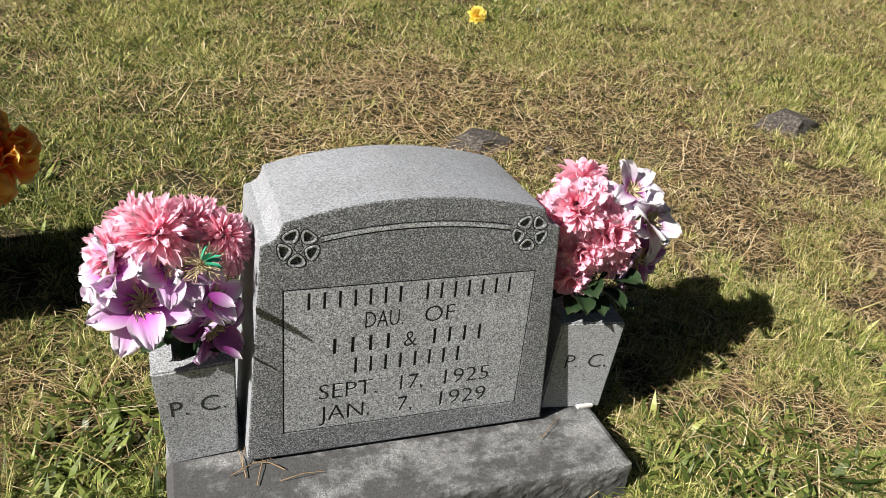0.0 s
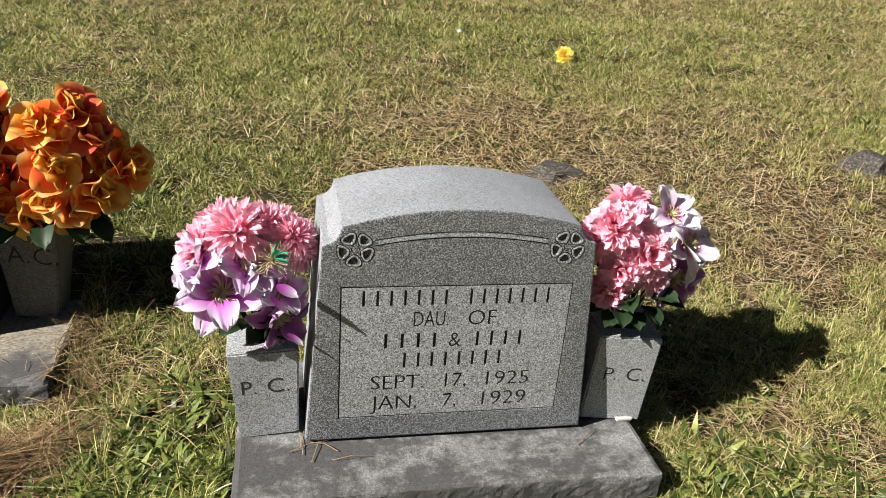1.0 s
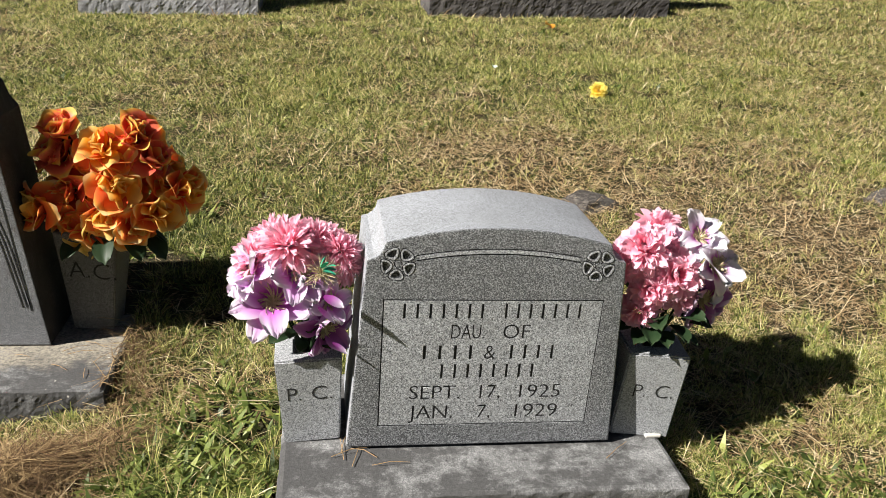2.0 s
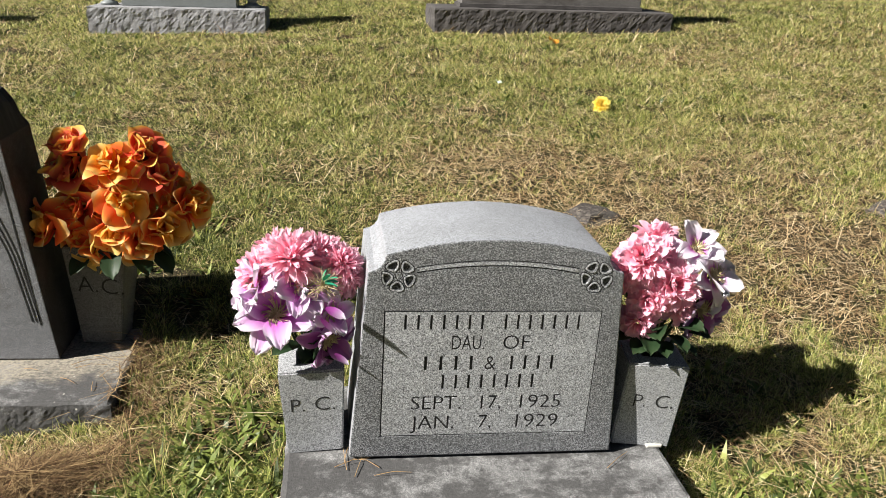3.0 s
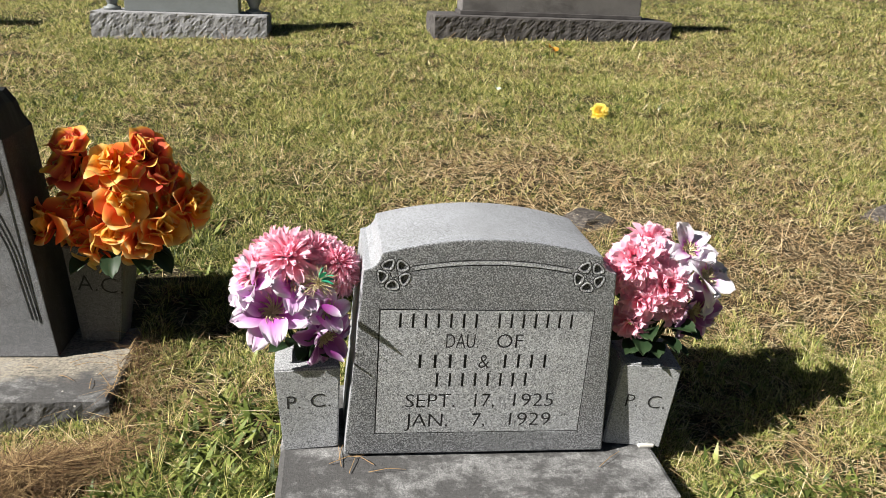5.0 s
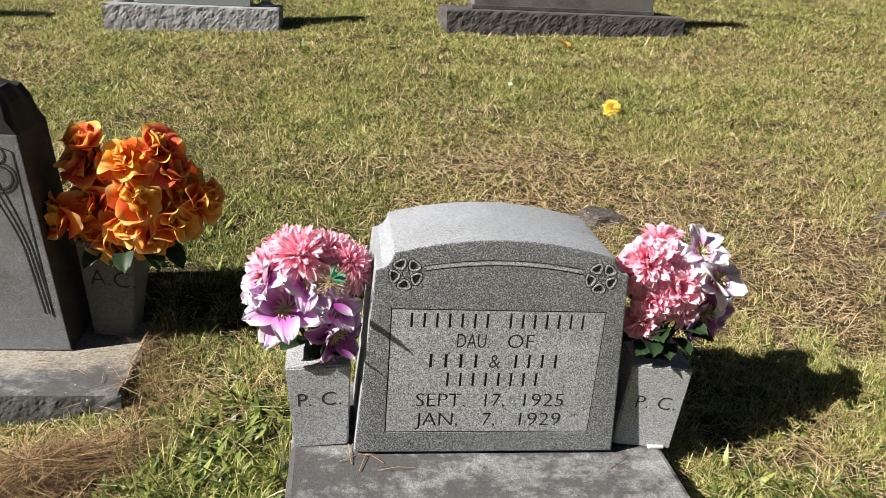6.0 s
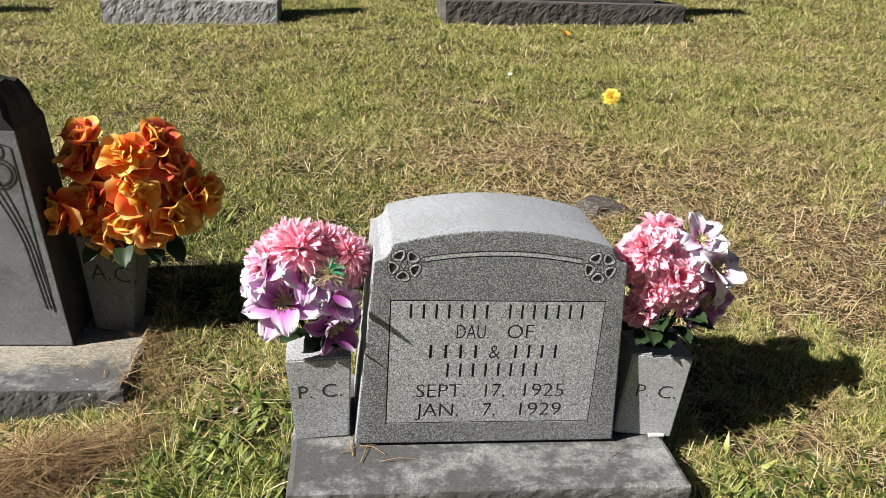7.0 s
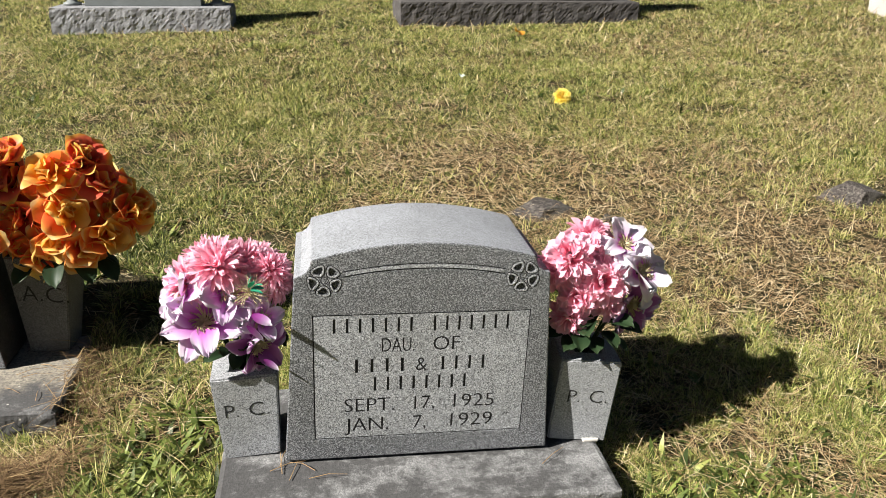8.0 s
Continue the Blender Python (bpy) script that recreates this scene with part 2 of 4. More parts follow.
def box_bm(x0, x1, y0, y1, z0, z1, bevel=0.004, cuts=None):
    bm = bmesh.new()
    bmesh.ops.create_cube(bm, size=1.0)
    for v in bm.verts:
        v.co = Vector(((x0 + x1) / 2 + v.co.x * (x1 - x0), (y0 + y1) / 2 + v.co.y * (y1 - y0), (z0 + z1) / 2 + v.co.z * (z1 - z0)))
    if bevel:
        bmesh.ops.bevel(bm, geom=bm.edges[:], offset=bevel, segments=2, affect="EDGES", profile=0.6)
    return bm


def pitched_base(x0, x1, y0, y1, z0, z1, rough=0.010, seed=0.0, step=0.018, margin=0.012):
    """A block with a sawn top and rock-pitched sides, whose top edge is chipped."""
    bm = bmesh.new()
    nx, ny, nz = (max(3, int((b - a) / step)) for a, b in ((x0, x1), (y0, y1), (z0, z1)))

    def face(fn, na, nb):
        g = [[bm.verts.new(fn(i / na, j / nb)) for j in range(nb + 1)] for i in range(na + 1)]
        for i in range(na):
            for j in range(nb):
                bm.faces.new((g[i][j], g[i + 1][j], g[i + 1][j + 1], g[i][j + 1]))

    lx, ly, lz = x1 - x0, y1 - y0, z1 - z0
    face(lambda a, b: (x0 + a * lx, y0, z0 + b * lz), nx, nz)
    face(lambda a, b: (x1 - a * lx, y1, z0 + b * lz), nx, nz)
    face(lambda a, b: (x0, y1 - a * ly, z0 + b * lz), ny, nz)
    face(lambda a, b: (x1, y0 + a * ly, z0 + b * lz), ny, nz)
    face(lambda a, b: (x0 + a * lx, y0 + b * ly, z1), nx, ny)
    bmesh.ops.remove_doubles(bm, verts=bm.verts[:], dist=1e-5)
    cx, cy = (x0 + x1) / 2, (y0 + y1) / 2
    for v in bm.verts:
        p = v.co.copy()
        q = p * 22 + Vector((seed, seed * 2, 0))
        n = noise.noise(q) * 0.6 + noise.noise(q * 2.7) * 0.3 + noise.noise(q * 6.1) * 0.3
        side = min(p.x - x0, x1 - p.x, p.y - y0, y1 - p.y)
        if side < 1e-4:
            k = min(1.0, (z1 - p.z) / margin)
            out = 0.25 + 0.75 * k
            if min(p.x - x0, x1 - p.x) < 1e-4:
                v.co.x += (rough * (n + 0.25 * k) * out) * (1 if p.x > cx else -1)
            if min(p.y - y0, y1 - p.y) < 1e-4:
                v.co.y += (rough * (n + 0.25 * k) * out) * (1 if p.y > cy else -1)
            if p.z > z1 - 1e-4:
                v.co.z -= 0.004 + 0.006 * max(0, n)
        elif p.z > z1 - 1e-4:
            v.co.z += 0.0012 * n
    bmesh.ops.recalc_face_normals(bm, faces=bm.faces[:])
    return bm


def prism_bm(outline, y0, y1, bevel=0.004, seg=2):
    """An outline in the xz plane, pushed from y0 to y1."""
    bm = bmesh.new()
    a = [bm.verts.new((x, y0, z)) for x, z in outline]
    b = [bm.verts.new((x, y1, z)) for x, z in outline]
    n = len(outline)
    bm.faces.new(a)
    bm.faces.new(b[::-1])
    for i in range(n):
        bm.faces.new((a[i], b[i], b[(i + 1) % n], a[(i + 1) % n]))
    bmesh.ops.recalc_face_normals(bm, faces=bm.faces[:])
    if bevel:
        sharp = [e for e in bm.edges if len(e.link_faces) == 2 and e.calc_face_angle() > 0.5]
        bmesh.ops.bevel(bm, geom=sharp, offset=bevel, segments=seg, affect="EDGES", profile=0.6)
    return bm


def glyphs(body, x0, x1, z0, height, depth=0.0, y=0.0, weight=-0.003):
    """Writing in the built-in font on a face that looks along -y, stretched from x0 to x1, on the line z0."""
    cu = bpy.data.curves.new("glyphs", "FONT")
    cu.body, cu.resolution_u, cu.extrude, cu.offset = body, 3, depth, weight
    ob = new("glyphs", cu)
    bpy.context.view_layer.update()
    me = bpy.data.meshes.new_from_object(ob.evaluated_get(bpy.context.evaluated_depsgraph_get()))
    bpy.data.objects.remove(ob)
    bm = bmesh.new()
    bm.from_mesh(me)
    bmesh.ops.remove_doubles(bm, verts=bm.verts[:], dist=1e-5)
    xs = [v.co.x for v in bm.verts]
    a, b = min(xs), max(xs)
    for v in bm.verts:
        v.co = Vector((x0 + (v.co.x - a) / (b - a) * (x1 - x0), y - v.co.z, z0 + v.co.y / 0.69 * height))
    bmesh.ops.recalc_face_normals(bm, faces=bm.faces[:])
    return bm


def bars(spans, z0, height, depth, y=0.0):
    """Plain upright bars, one for each stroke of writing that is not spelled out."""
    bm = bmesh.new()
    for a, b in spans:
        m = Matrix.Translation(((a + b) / 2, y, z0 + height / 2)) @ Matrix.Diagonal((b - a, max(depth * 2, 0.0002), height, 1))
        bmesh.ops.create_cube(bm, size=1.0, matrix=m)
    return bm


def word_bars(x0, x1, count, fill=0.20):
    w = (x1 - x0) / count
    return [(x0 + (k + 0.5 - fill / 2) * w, x0 + (k + 0.5 + fill / 2) * w) for k in range(count)]


def ribbon(points, width, depth, y=0.0, closed=False):
    """A flat strip along points of the xz plane, as thick as 2 * depth."""
    bm = bmesh.new()
    n = len(points)
    rows = []
    for k in range(n):
        if closed:
            p0, p1 = Vector(points[k - 1]), Vector(points[(k + 1) % n])
        else:
            p0, p1 = Vector(points[max(k - 1, 0)]), Vector(points[min(k + 1, n - 1)])
        d = (p1 - p0).normalized()
        s = Vector((-d.y, d.x)) * width / 2
        p = Vector(points[k])
        rows.append([bm.verts.new((q.x, y + e, q.y)) for q, e in ((p + s, -depth), (p - s, -depth), (p - s, depth), (p + s, depth))])
    for k in range(n if closed else n - 1):
        a, b = rows[k], rows[(k + 1) % n]
        for j in range(4):
            bm.faces.new((a[j], b[j], b[(j + 1) % 4], a[(j + 1) % 4]))
    if not closed:
        bm.faces.new(rows[0][::-1])
        bm.faces.new(rows[-1])
    bmesh.ops.recalc_face_normals(bm, faces=bm.faces[:])
    return bm


def disc_cut(points, depth, y=0.0):
    return prism_bm(points, y - depth, y + depth, 0)


def carve(body, cutters):
    """Cuts bmeshes out of a mesh object, one after another, and leaves plain mesh data."""
    for bm in cutters:
        me = bpy.data.meshes.new("cut")
        bm.to_mesh(me)
        bm.free()
        ob = new("cut", me)
        mod = body.modifiers.new("cut", "BOOLEAN")
        mod.operation, mod.solver, mod.object = "DIFFERENCE", "EXACT", ob
        bpy.context.view_layer.update()
        out = bpy.data.meshes.new_from_object(body.evaluated_get(bpy.context.evaluated_depsgraph_get()))
        body.modifiers.clear()
        body.data = out
        bpy.data.objects.remove(ob)


def pieces(bm):
    """The separate islands of a bmesh, each as one of its own."""
    left, out = set(bm.verts), []
    while left:
        todo, seen = [left.pop()], set()
        while todo:
            v = todo.pop()
            seen.add(v)
            for e in v.link_edges:
                w = e.other_vert(v)
                if w in left:
                    left.discard(w)
                    todo.append(w)
        one = bmesh.new()
        back = {v: one.verts.new(v.co) for v in seen}
        for f in {f for v in seen for f in v.link_faces}:
            one.faces.new([back[v] for v in f.verts])
        out.append(one)
    bm.free()
    return out


# ---- the gravestone ----
BASE_TOP = -0.008


def mirror_outline(half):
    return half + [(-x, z) for x, z in reversed(half) if abs(x) > 1e-6]


def die_outline():
    right = [(0.291, 0.0), (0.262, 0.432)]
    for k in range(1, 5):
        a = math.radians(90 * k / 4)
        right.append((0.262 - 0.034 * math.sin(a), 0.432 + 0.036 * (1 - math.cos(a))))
    for k in range(1, 13):
        x = 0.228 * (1 - k / 12)
        right.append((x, 0.468 + 0.033 * (1 - (x / 0.228) ** 2)))
    return right + [(-x, z) for x, z in reversed(right[:-1])]


def rosette_cuts(cx, cz, r, y):
    """Five hollow petals round a boss: the hollows, the lines round them, and the boss's ring."""
    hollows, rims = [], []
    for k in range(5):
        a0 = math.radians(90 + 72 * k + 30)
        for grow, store in ((0.62, hollows), (1.0, rims)):
            pts = []
            for j in range(18):
                b = 2 * math.pi * j / 18
                u = r * (0.64 + 0.35 * grow * math.cos(b) - 0.05 * grow * max(0.0, math.cos(b)) ** 4)
                w = r * 0.40 * grow * math.sin(b) * (1 + 0.38 * math.cos(b))
                pts.append((cx + u * math.cos(a0) - w * math.sin(a0), cz + u * math.sin(a0) + w * math.cos(a0)))
            store.append(pts)
    ring = [(cx + r * 0.2 * math.cos(2 * math.pi * j / 18), cz + r * 0.2 * math.sin(2 * math.pi * j / 18)) for j in range(18)]
    return hollows, rims, ring


def gravestone():
    g = thing("gravestone", pose(0, 0, 0), "grey granite gravestone with arched top, carved rosettes and lettered panel", "gravestone")
    body = part("body", prism_bm(die_outline(), 0.0, 0.258, 0.003, 2), [GRANITE_FACE], g)
    deep = 0.0028
    line = 0.0032
    cuts, inlay = [], []
    # the sunk panel and its border line
    cuts.append(box_bm(-0.2255, 0.2255, -0.02, 0.0009, 0.0525, 0.3455, 0))
    frame_pts = [(-0.2265, 0.0515), (0.2265, 0.0515), (0.2265, 0.3465), (-0.2265, 0.3465)]
    rim = bmesh.new()
    for (a, b), (c, d) in zip(frame_pts, frame_pts[1:] + frame_pts[:1]):
        x0, x1, z0, z1 = min(a, c) - 0.0014, max(a, c) + 0.0014, min(b, d) - 0.0014, max(b, d) + 0.0014
        m = Matrix.Translation(((x0 + x1) / 2, 0, (z0 + z1) / 2)) @ Matrix.Diagonal((x1 - x0, 2 * line, z1 - z0, 1))
        one = bmesh.new()
        bmesh.ops.create_cube(one, size=1.0, matrix=m)
        cuts.append(one)
        m = Matrix.Translation(((x0 + x1) / 2, 0.0029, (z0 + z1) / 2)) @ Matrix.Diagonal((x1 - x0 - 0.0002, 0.0002, z1 - z0 - 0.0002, 1))
        one = bmesh.new()
        bmesh.ops.create_cube(one, size=1.0, matrix=m)
        inlay.append(("border_line", one))
    # the words that may be read
    for body_text, x0, x1, z0 in (("DAU.", -0.086, -0.017, 0.2585), ("OF", 0.022, 0.079, 0.2585), ("&", 0.0 - 0.013, 0.011, 0.2105),
                                  ("SEPT.", -0.164, -0.057, 0.1155), ("17,", -0.014, 0.030, 0.1155), ("1925", 0.072, 0.162, 0.1155),
                                  ("JAN.", -0.163, -0.069, 0.067), ("7,", -0.016, 0.013, 0.067), ("1929", 0.067, 0.161, 0.067)):
        cuts.append(glyphs(body_text, x0, x1, z0, 0.033, deep, 0.0005))
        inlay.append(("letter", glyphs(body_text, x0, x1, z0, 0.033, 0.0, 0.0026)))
    # rows of plain bars
    for spans, z0 in ((word_bars(-0.197, -0.012, 7) + word_bars(0.011, 0.192, 7), 0.305), (word_bars(-0.154, -0.026, 4) + word_bars(0.030, 0.146, 4), 0.2105),
                      (word_bars(-0.113, 0.107, 8), 0.166)):
        cuts.append(bars(spans, z0, 0.033, deep, 0.0005))
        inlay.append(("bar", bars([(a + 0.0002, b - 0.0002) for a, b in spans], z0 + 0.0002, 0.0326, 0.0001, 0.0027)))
    # ornaments: two rosettes and the double band between them
    for off in (0.0055, -0.0055):
        pts = [(x, 0.452 + off - 0.0165 * (x / 0.17) ** 2) for x in np.linspace(-0.166, 0.166, 25)]
        cuts.append(ribbon(pts, 0.0026, 0.0025))
        inlay.append(("carved_line", ribbon(pts, 0.0024, 0.0001, 0.0021)))
    raised = []
    raised.append(("raised_band", ribbon([(x, 0.452 - 0.0165 * (x / 0.17) ** 2) for x in np.linspace(-0.162, 0.162, 25)], 0.0066, 0.0007)))
    for cx in (-0.202, 0.204):
        hollows, rims, ring = rosette_cuts(cx, 0.424, 0.0365, 0)
        for p in hollows:
            cuts.append(disc_cut(p, 0.005))
            ox, oz = sum(q[0] for q in p) / len(p), sum(q[1] for q in p) / len(p)
            raised.append(("petal_rim", ribbon([(ox + (x - ox) * 1.30, oz + (z - oz) * 1.30) for x, z in p], 0.0030, 0.0009, 0, True)))
            mx, mz = sum(q[0] for q in p) / len(p), sum(q[1] for q in p) / len(p)
            # dark inlay that puts the hollow's shade into its colour
            inlay.append(("petal_hollow", prism_bm([(mx + (x - mx) * 0.9, mz + (z - mz) * 0.9) for x, z in p], 0.0026, 0.0049, 0)))
        for p in rims:
            cuts.append(ribbon(p, 0.0022, 0.0028, 0, True))
            inlay.append(("petal_line", ribbon(p, 0.0020, 0.0001, 0.0024, True)))
        cuts.append(ribbon(ring, 0.0018, 0.0028, 0, True))
        inlay.append(("petal_line", ribbon(ring, 0.0016, 0.0001, 0.0024, True)))
    carve(body, cuts)
    me = body.data
    me.materials.clear()
    me.materials.append(GRANITE_FACE)
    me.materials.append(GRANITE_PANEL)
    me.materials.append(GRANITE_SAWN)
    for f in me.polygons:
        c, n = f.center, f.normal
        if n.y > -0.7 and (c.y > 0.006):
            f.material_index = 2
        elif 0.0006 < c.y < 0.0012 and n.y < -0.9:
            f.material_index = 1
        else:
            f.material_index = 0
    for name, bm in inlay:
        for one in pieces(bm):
            part(name, one, HOLLOW_SHADE if name == "petal_hollow" else GROOVE, g)
    for name, bm in raised:
        part(name, bm, GRANITE_PANEL, g)
    part("base", pitched_base(-0.428, 0.418, -0.152, 0.315, -0.24, BASE_TOP, 0.005, 1.3, 0.010), GRANITE_BASE, g, "weathered rough-fronted granite base with dark stains")
    return g


def granite_vase(name_label, m, top, bottom, height, letters, group, mat):
    """A square vase that widens upwards, with a hollow mouth and cut initials."""
    v = thing("granite_vase", m, name_label, "vase", group)
    bm = bmesh.new()
    rings = []
    for w, z in ((bottom, 0.0), (top, height), (0.064, height), (0.056, height - 0.08)):
        h = w / 2
        rings.append([bm.verts.new((x, y, z)) for x, y in ((-h, -h), (h, -h), (h, h), (-h, h))])
    for a, b in zip(rings, rings[1:]):
        for j in range(4):
            bm.faces.new((a[j], a[(j + 1) % 4], b[(j + 1) % 4], b[j]))
    bm.faces.new(rings[0][::-1])
    bm.faces.new(rings[-1])
    bmesh.ops.recalc_face_normals(bm, faces=bm.faces[:])
    outer = [e for e in bm.edges if e.calc_face_angle(0) > 0.5 and max(v_.co.z for v_ in e.verts) > 0 and all(max(abs(v_.co.x), abs(v_.co.y)) > bottom / 2 - 0.002 for v_ in e.verts)]
    bmesh.ops.bevel(bm, geom=outer, offset=0.0035, segments=2, affect="EDGES")
    body = part("body", bm, mat, v)
    tip = math.atan2((top - bottom) / 2, height)
    for text, x0, x1, z0, hgt in letters:
        g = glyphs(text, x0, x1, 0, hgt, 0.0, 0.0, -0.012)
        yy = -bottom / 2 - (top - bottom) / 2 * z0 / height - 0.0006
        for one in pieces(g):
            part("letter", one, GROOVE, v, "", Matrix.Translation((0, yy, z0)) @ Matrix.Rotation(tip, 4, "X"))
    return v


gravestone()
LEFT_VASE = pose(-0.364, 0.094, BASE_TOP + 0.002, -1.0, -3.0, 2)
RIGHT_VASE = pose(0.377, 0.094, BASE_TOP + 0.007, 3.2, 3.4, -4)
INITIALS = [("P.", -0.046, -0.018, 0.104, 0.033), ("C.", 0.004, 0.046, 0.104, 0.034)]
granite_vase("square grey granite vase with cut initials, tilted on the gravestone base", LEFT_VASE, 0.138, 0.118, 0.200, INITIALS, "granite vases", GRANITE_VASE)
granite_vase("square grey granite vase with cut initials, beside the gravestone", RIGHT_VASE, 0.138, 0.138, 0.213, [(t, a + 0.006, b + 0.006, z, h) for t, a, b, z, h in INITIALS], "granite vases", GRANITE_VASE)
pad = part("setting_pad", box_bm(0.386, 0.424, 0.016, 0.06, BASE_TOP - 0.001, BASE_TOP + 0.0068, 0.003), Mat("putty", 0.8).colour(lin(0.55, 0.53, 0.48)).m)
tagged(pad, "small white setting pad under the granite vase", "setting pad")

# ---- the neighbouring grave ----


def neighbour():
    right = [(-1.075, -0.095), (-1.152, 0.520)]
    left = [(-1.80, 0.520), (-1.877, -0.095)]
    n = thing("gravestone", pose(0, 0, 0), "dark grey granite gravestone with blackened rock-pitched top", "gravestone")
    body = part("body", prism_bm(right + left, 0.62, 0.83, 0.003), [GRANITE_NEIGHBOUR, GRANITE_STREAKED_SHADED_SIDE], n)
    # the end faces get the granite with streaks and shade in its colour
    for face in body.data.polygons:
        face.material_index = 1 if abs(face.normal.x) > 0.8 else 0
    # the rough black crown
    bm = bmesh.new()
    rows = []
    for i in range(29):
        a = i / 28
        row = []
        for j in range(9):
            b = j / 8
            x = -1.152 - 0.648 * a
            y = 0.62 + 0.21 * b
            arch = 0.098 * min(1.0, math.sin(math.pi * min(1, max(0, a))) / 0.22) ** 0.7
            rim = min(1.0, min(a, 1 - a) / 0.04, min(b, 1 - b) / 0.12)
            z = 0.519 + (arch + 0.012 + 0.025 * noise.noise(Vector((x * 16, y * 16, 3)))) * (0.3 + 0.7 * rim) * (1 if rim > 0 else 0)
            if j == 0 or j == 8:
                z = 0.519 + arch * 0.5 * (1 if 0 < i < 28 else 0)
            row.append(bm.verts.new((x, y, z)))
        rows.append(row)
    for i in range(28):
        for j in range(8):
            bm.faces.new((rows[i][j], rows[i][j + 1], rows[i + 1][j + 1], rows[i + 1][j]))
    low = [[bm.verts.new((r[j].co.x, r[j].co.y, 0.5195)) for r in rows] for j in (0, 8)]
    for side, j in zip(low, (0, 8)):
        for i in range(28):
            bm.faces.new((rows[i][j], rows[i + 1][j], side[i + 1], side[i]))
    bmesh.ops.recalc_face_normals(bm, faces=bm.faces[:])
    part("crown", bm, GRANITE_SOOT, n, "black weathered rough top")
    # carved lines along the edge, and a ring at their head
    for k, off in enumerate((0.030, 0.040, 0.050)):
        pts = [(-1.083 - off - 0.0 - 0.074 * s ** 1.0 - 0.11 * max(0, s - 0.42) ** 1.6 * (1 + 0.25 * k), 0.02 + 0.42 * s) for s in np.linspace(0, 1, 16)]
        part("carved_line", ribbon(pts, 0.003, 0.0008, 0.6195), GROOVE, n)
    for cx, cz, r in ((-1.205, 0.405, 0.040), (-1.205, 0.405, 0.030), (-1.212, 0.465, 0.024)):
        pts = [(cx + r * math.cos(6.2832 * j / 24), cz + r * math.sin(6.2832 * j / 24)) for j in range(24)]
        part("carved_ring", ribbon(pts, 0.004, 0.0008, 0.6195, True), GROOVE, n)
    edge = [(-1.113, -0.02 + 0.03), (-1.168, 0.475), (-1.235, 0.50)]
    part("carved_line", ribbon(edge, 0.003, 0.0008, 0.6195), GROOVE, n)
    part("base", pitched_base(-2.05, -0.886, 0.392, 0.90, -0.30, -0.098, 0.0055, 4.1, 0.008), GRANITE_LICHEN, n, "weathered granite base streaked black and pale")
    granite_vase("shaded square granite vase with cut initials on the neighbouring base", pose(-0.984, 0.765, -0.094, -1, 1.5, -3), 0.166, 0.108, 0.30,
                 [("A.", -0.050, 0.004, 0.166, 0.050), ("C.", 0.014, 0.074, 0.162, 0.050)], "granite vases", GRANITE_VASE_SHADED)


neighbour()

# ---- the far row ----


def lathe(name, prof, mat, parent, at, seg=20):
    g = Geo()
    rows = np.array([[(r * math.cos(6.2832 * j / seg), r * math.sin(6.2832 * j / seg), z) for j in range(seg + 1)] for r, z in prof])
    g.sheet(Matrix.Identity(4), rows, np.linspace(0, 1, len(prof)))
    return part(name, g.mesh(name), mat, parent, "", at)


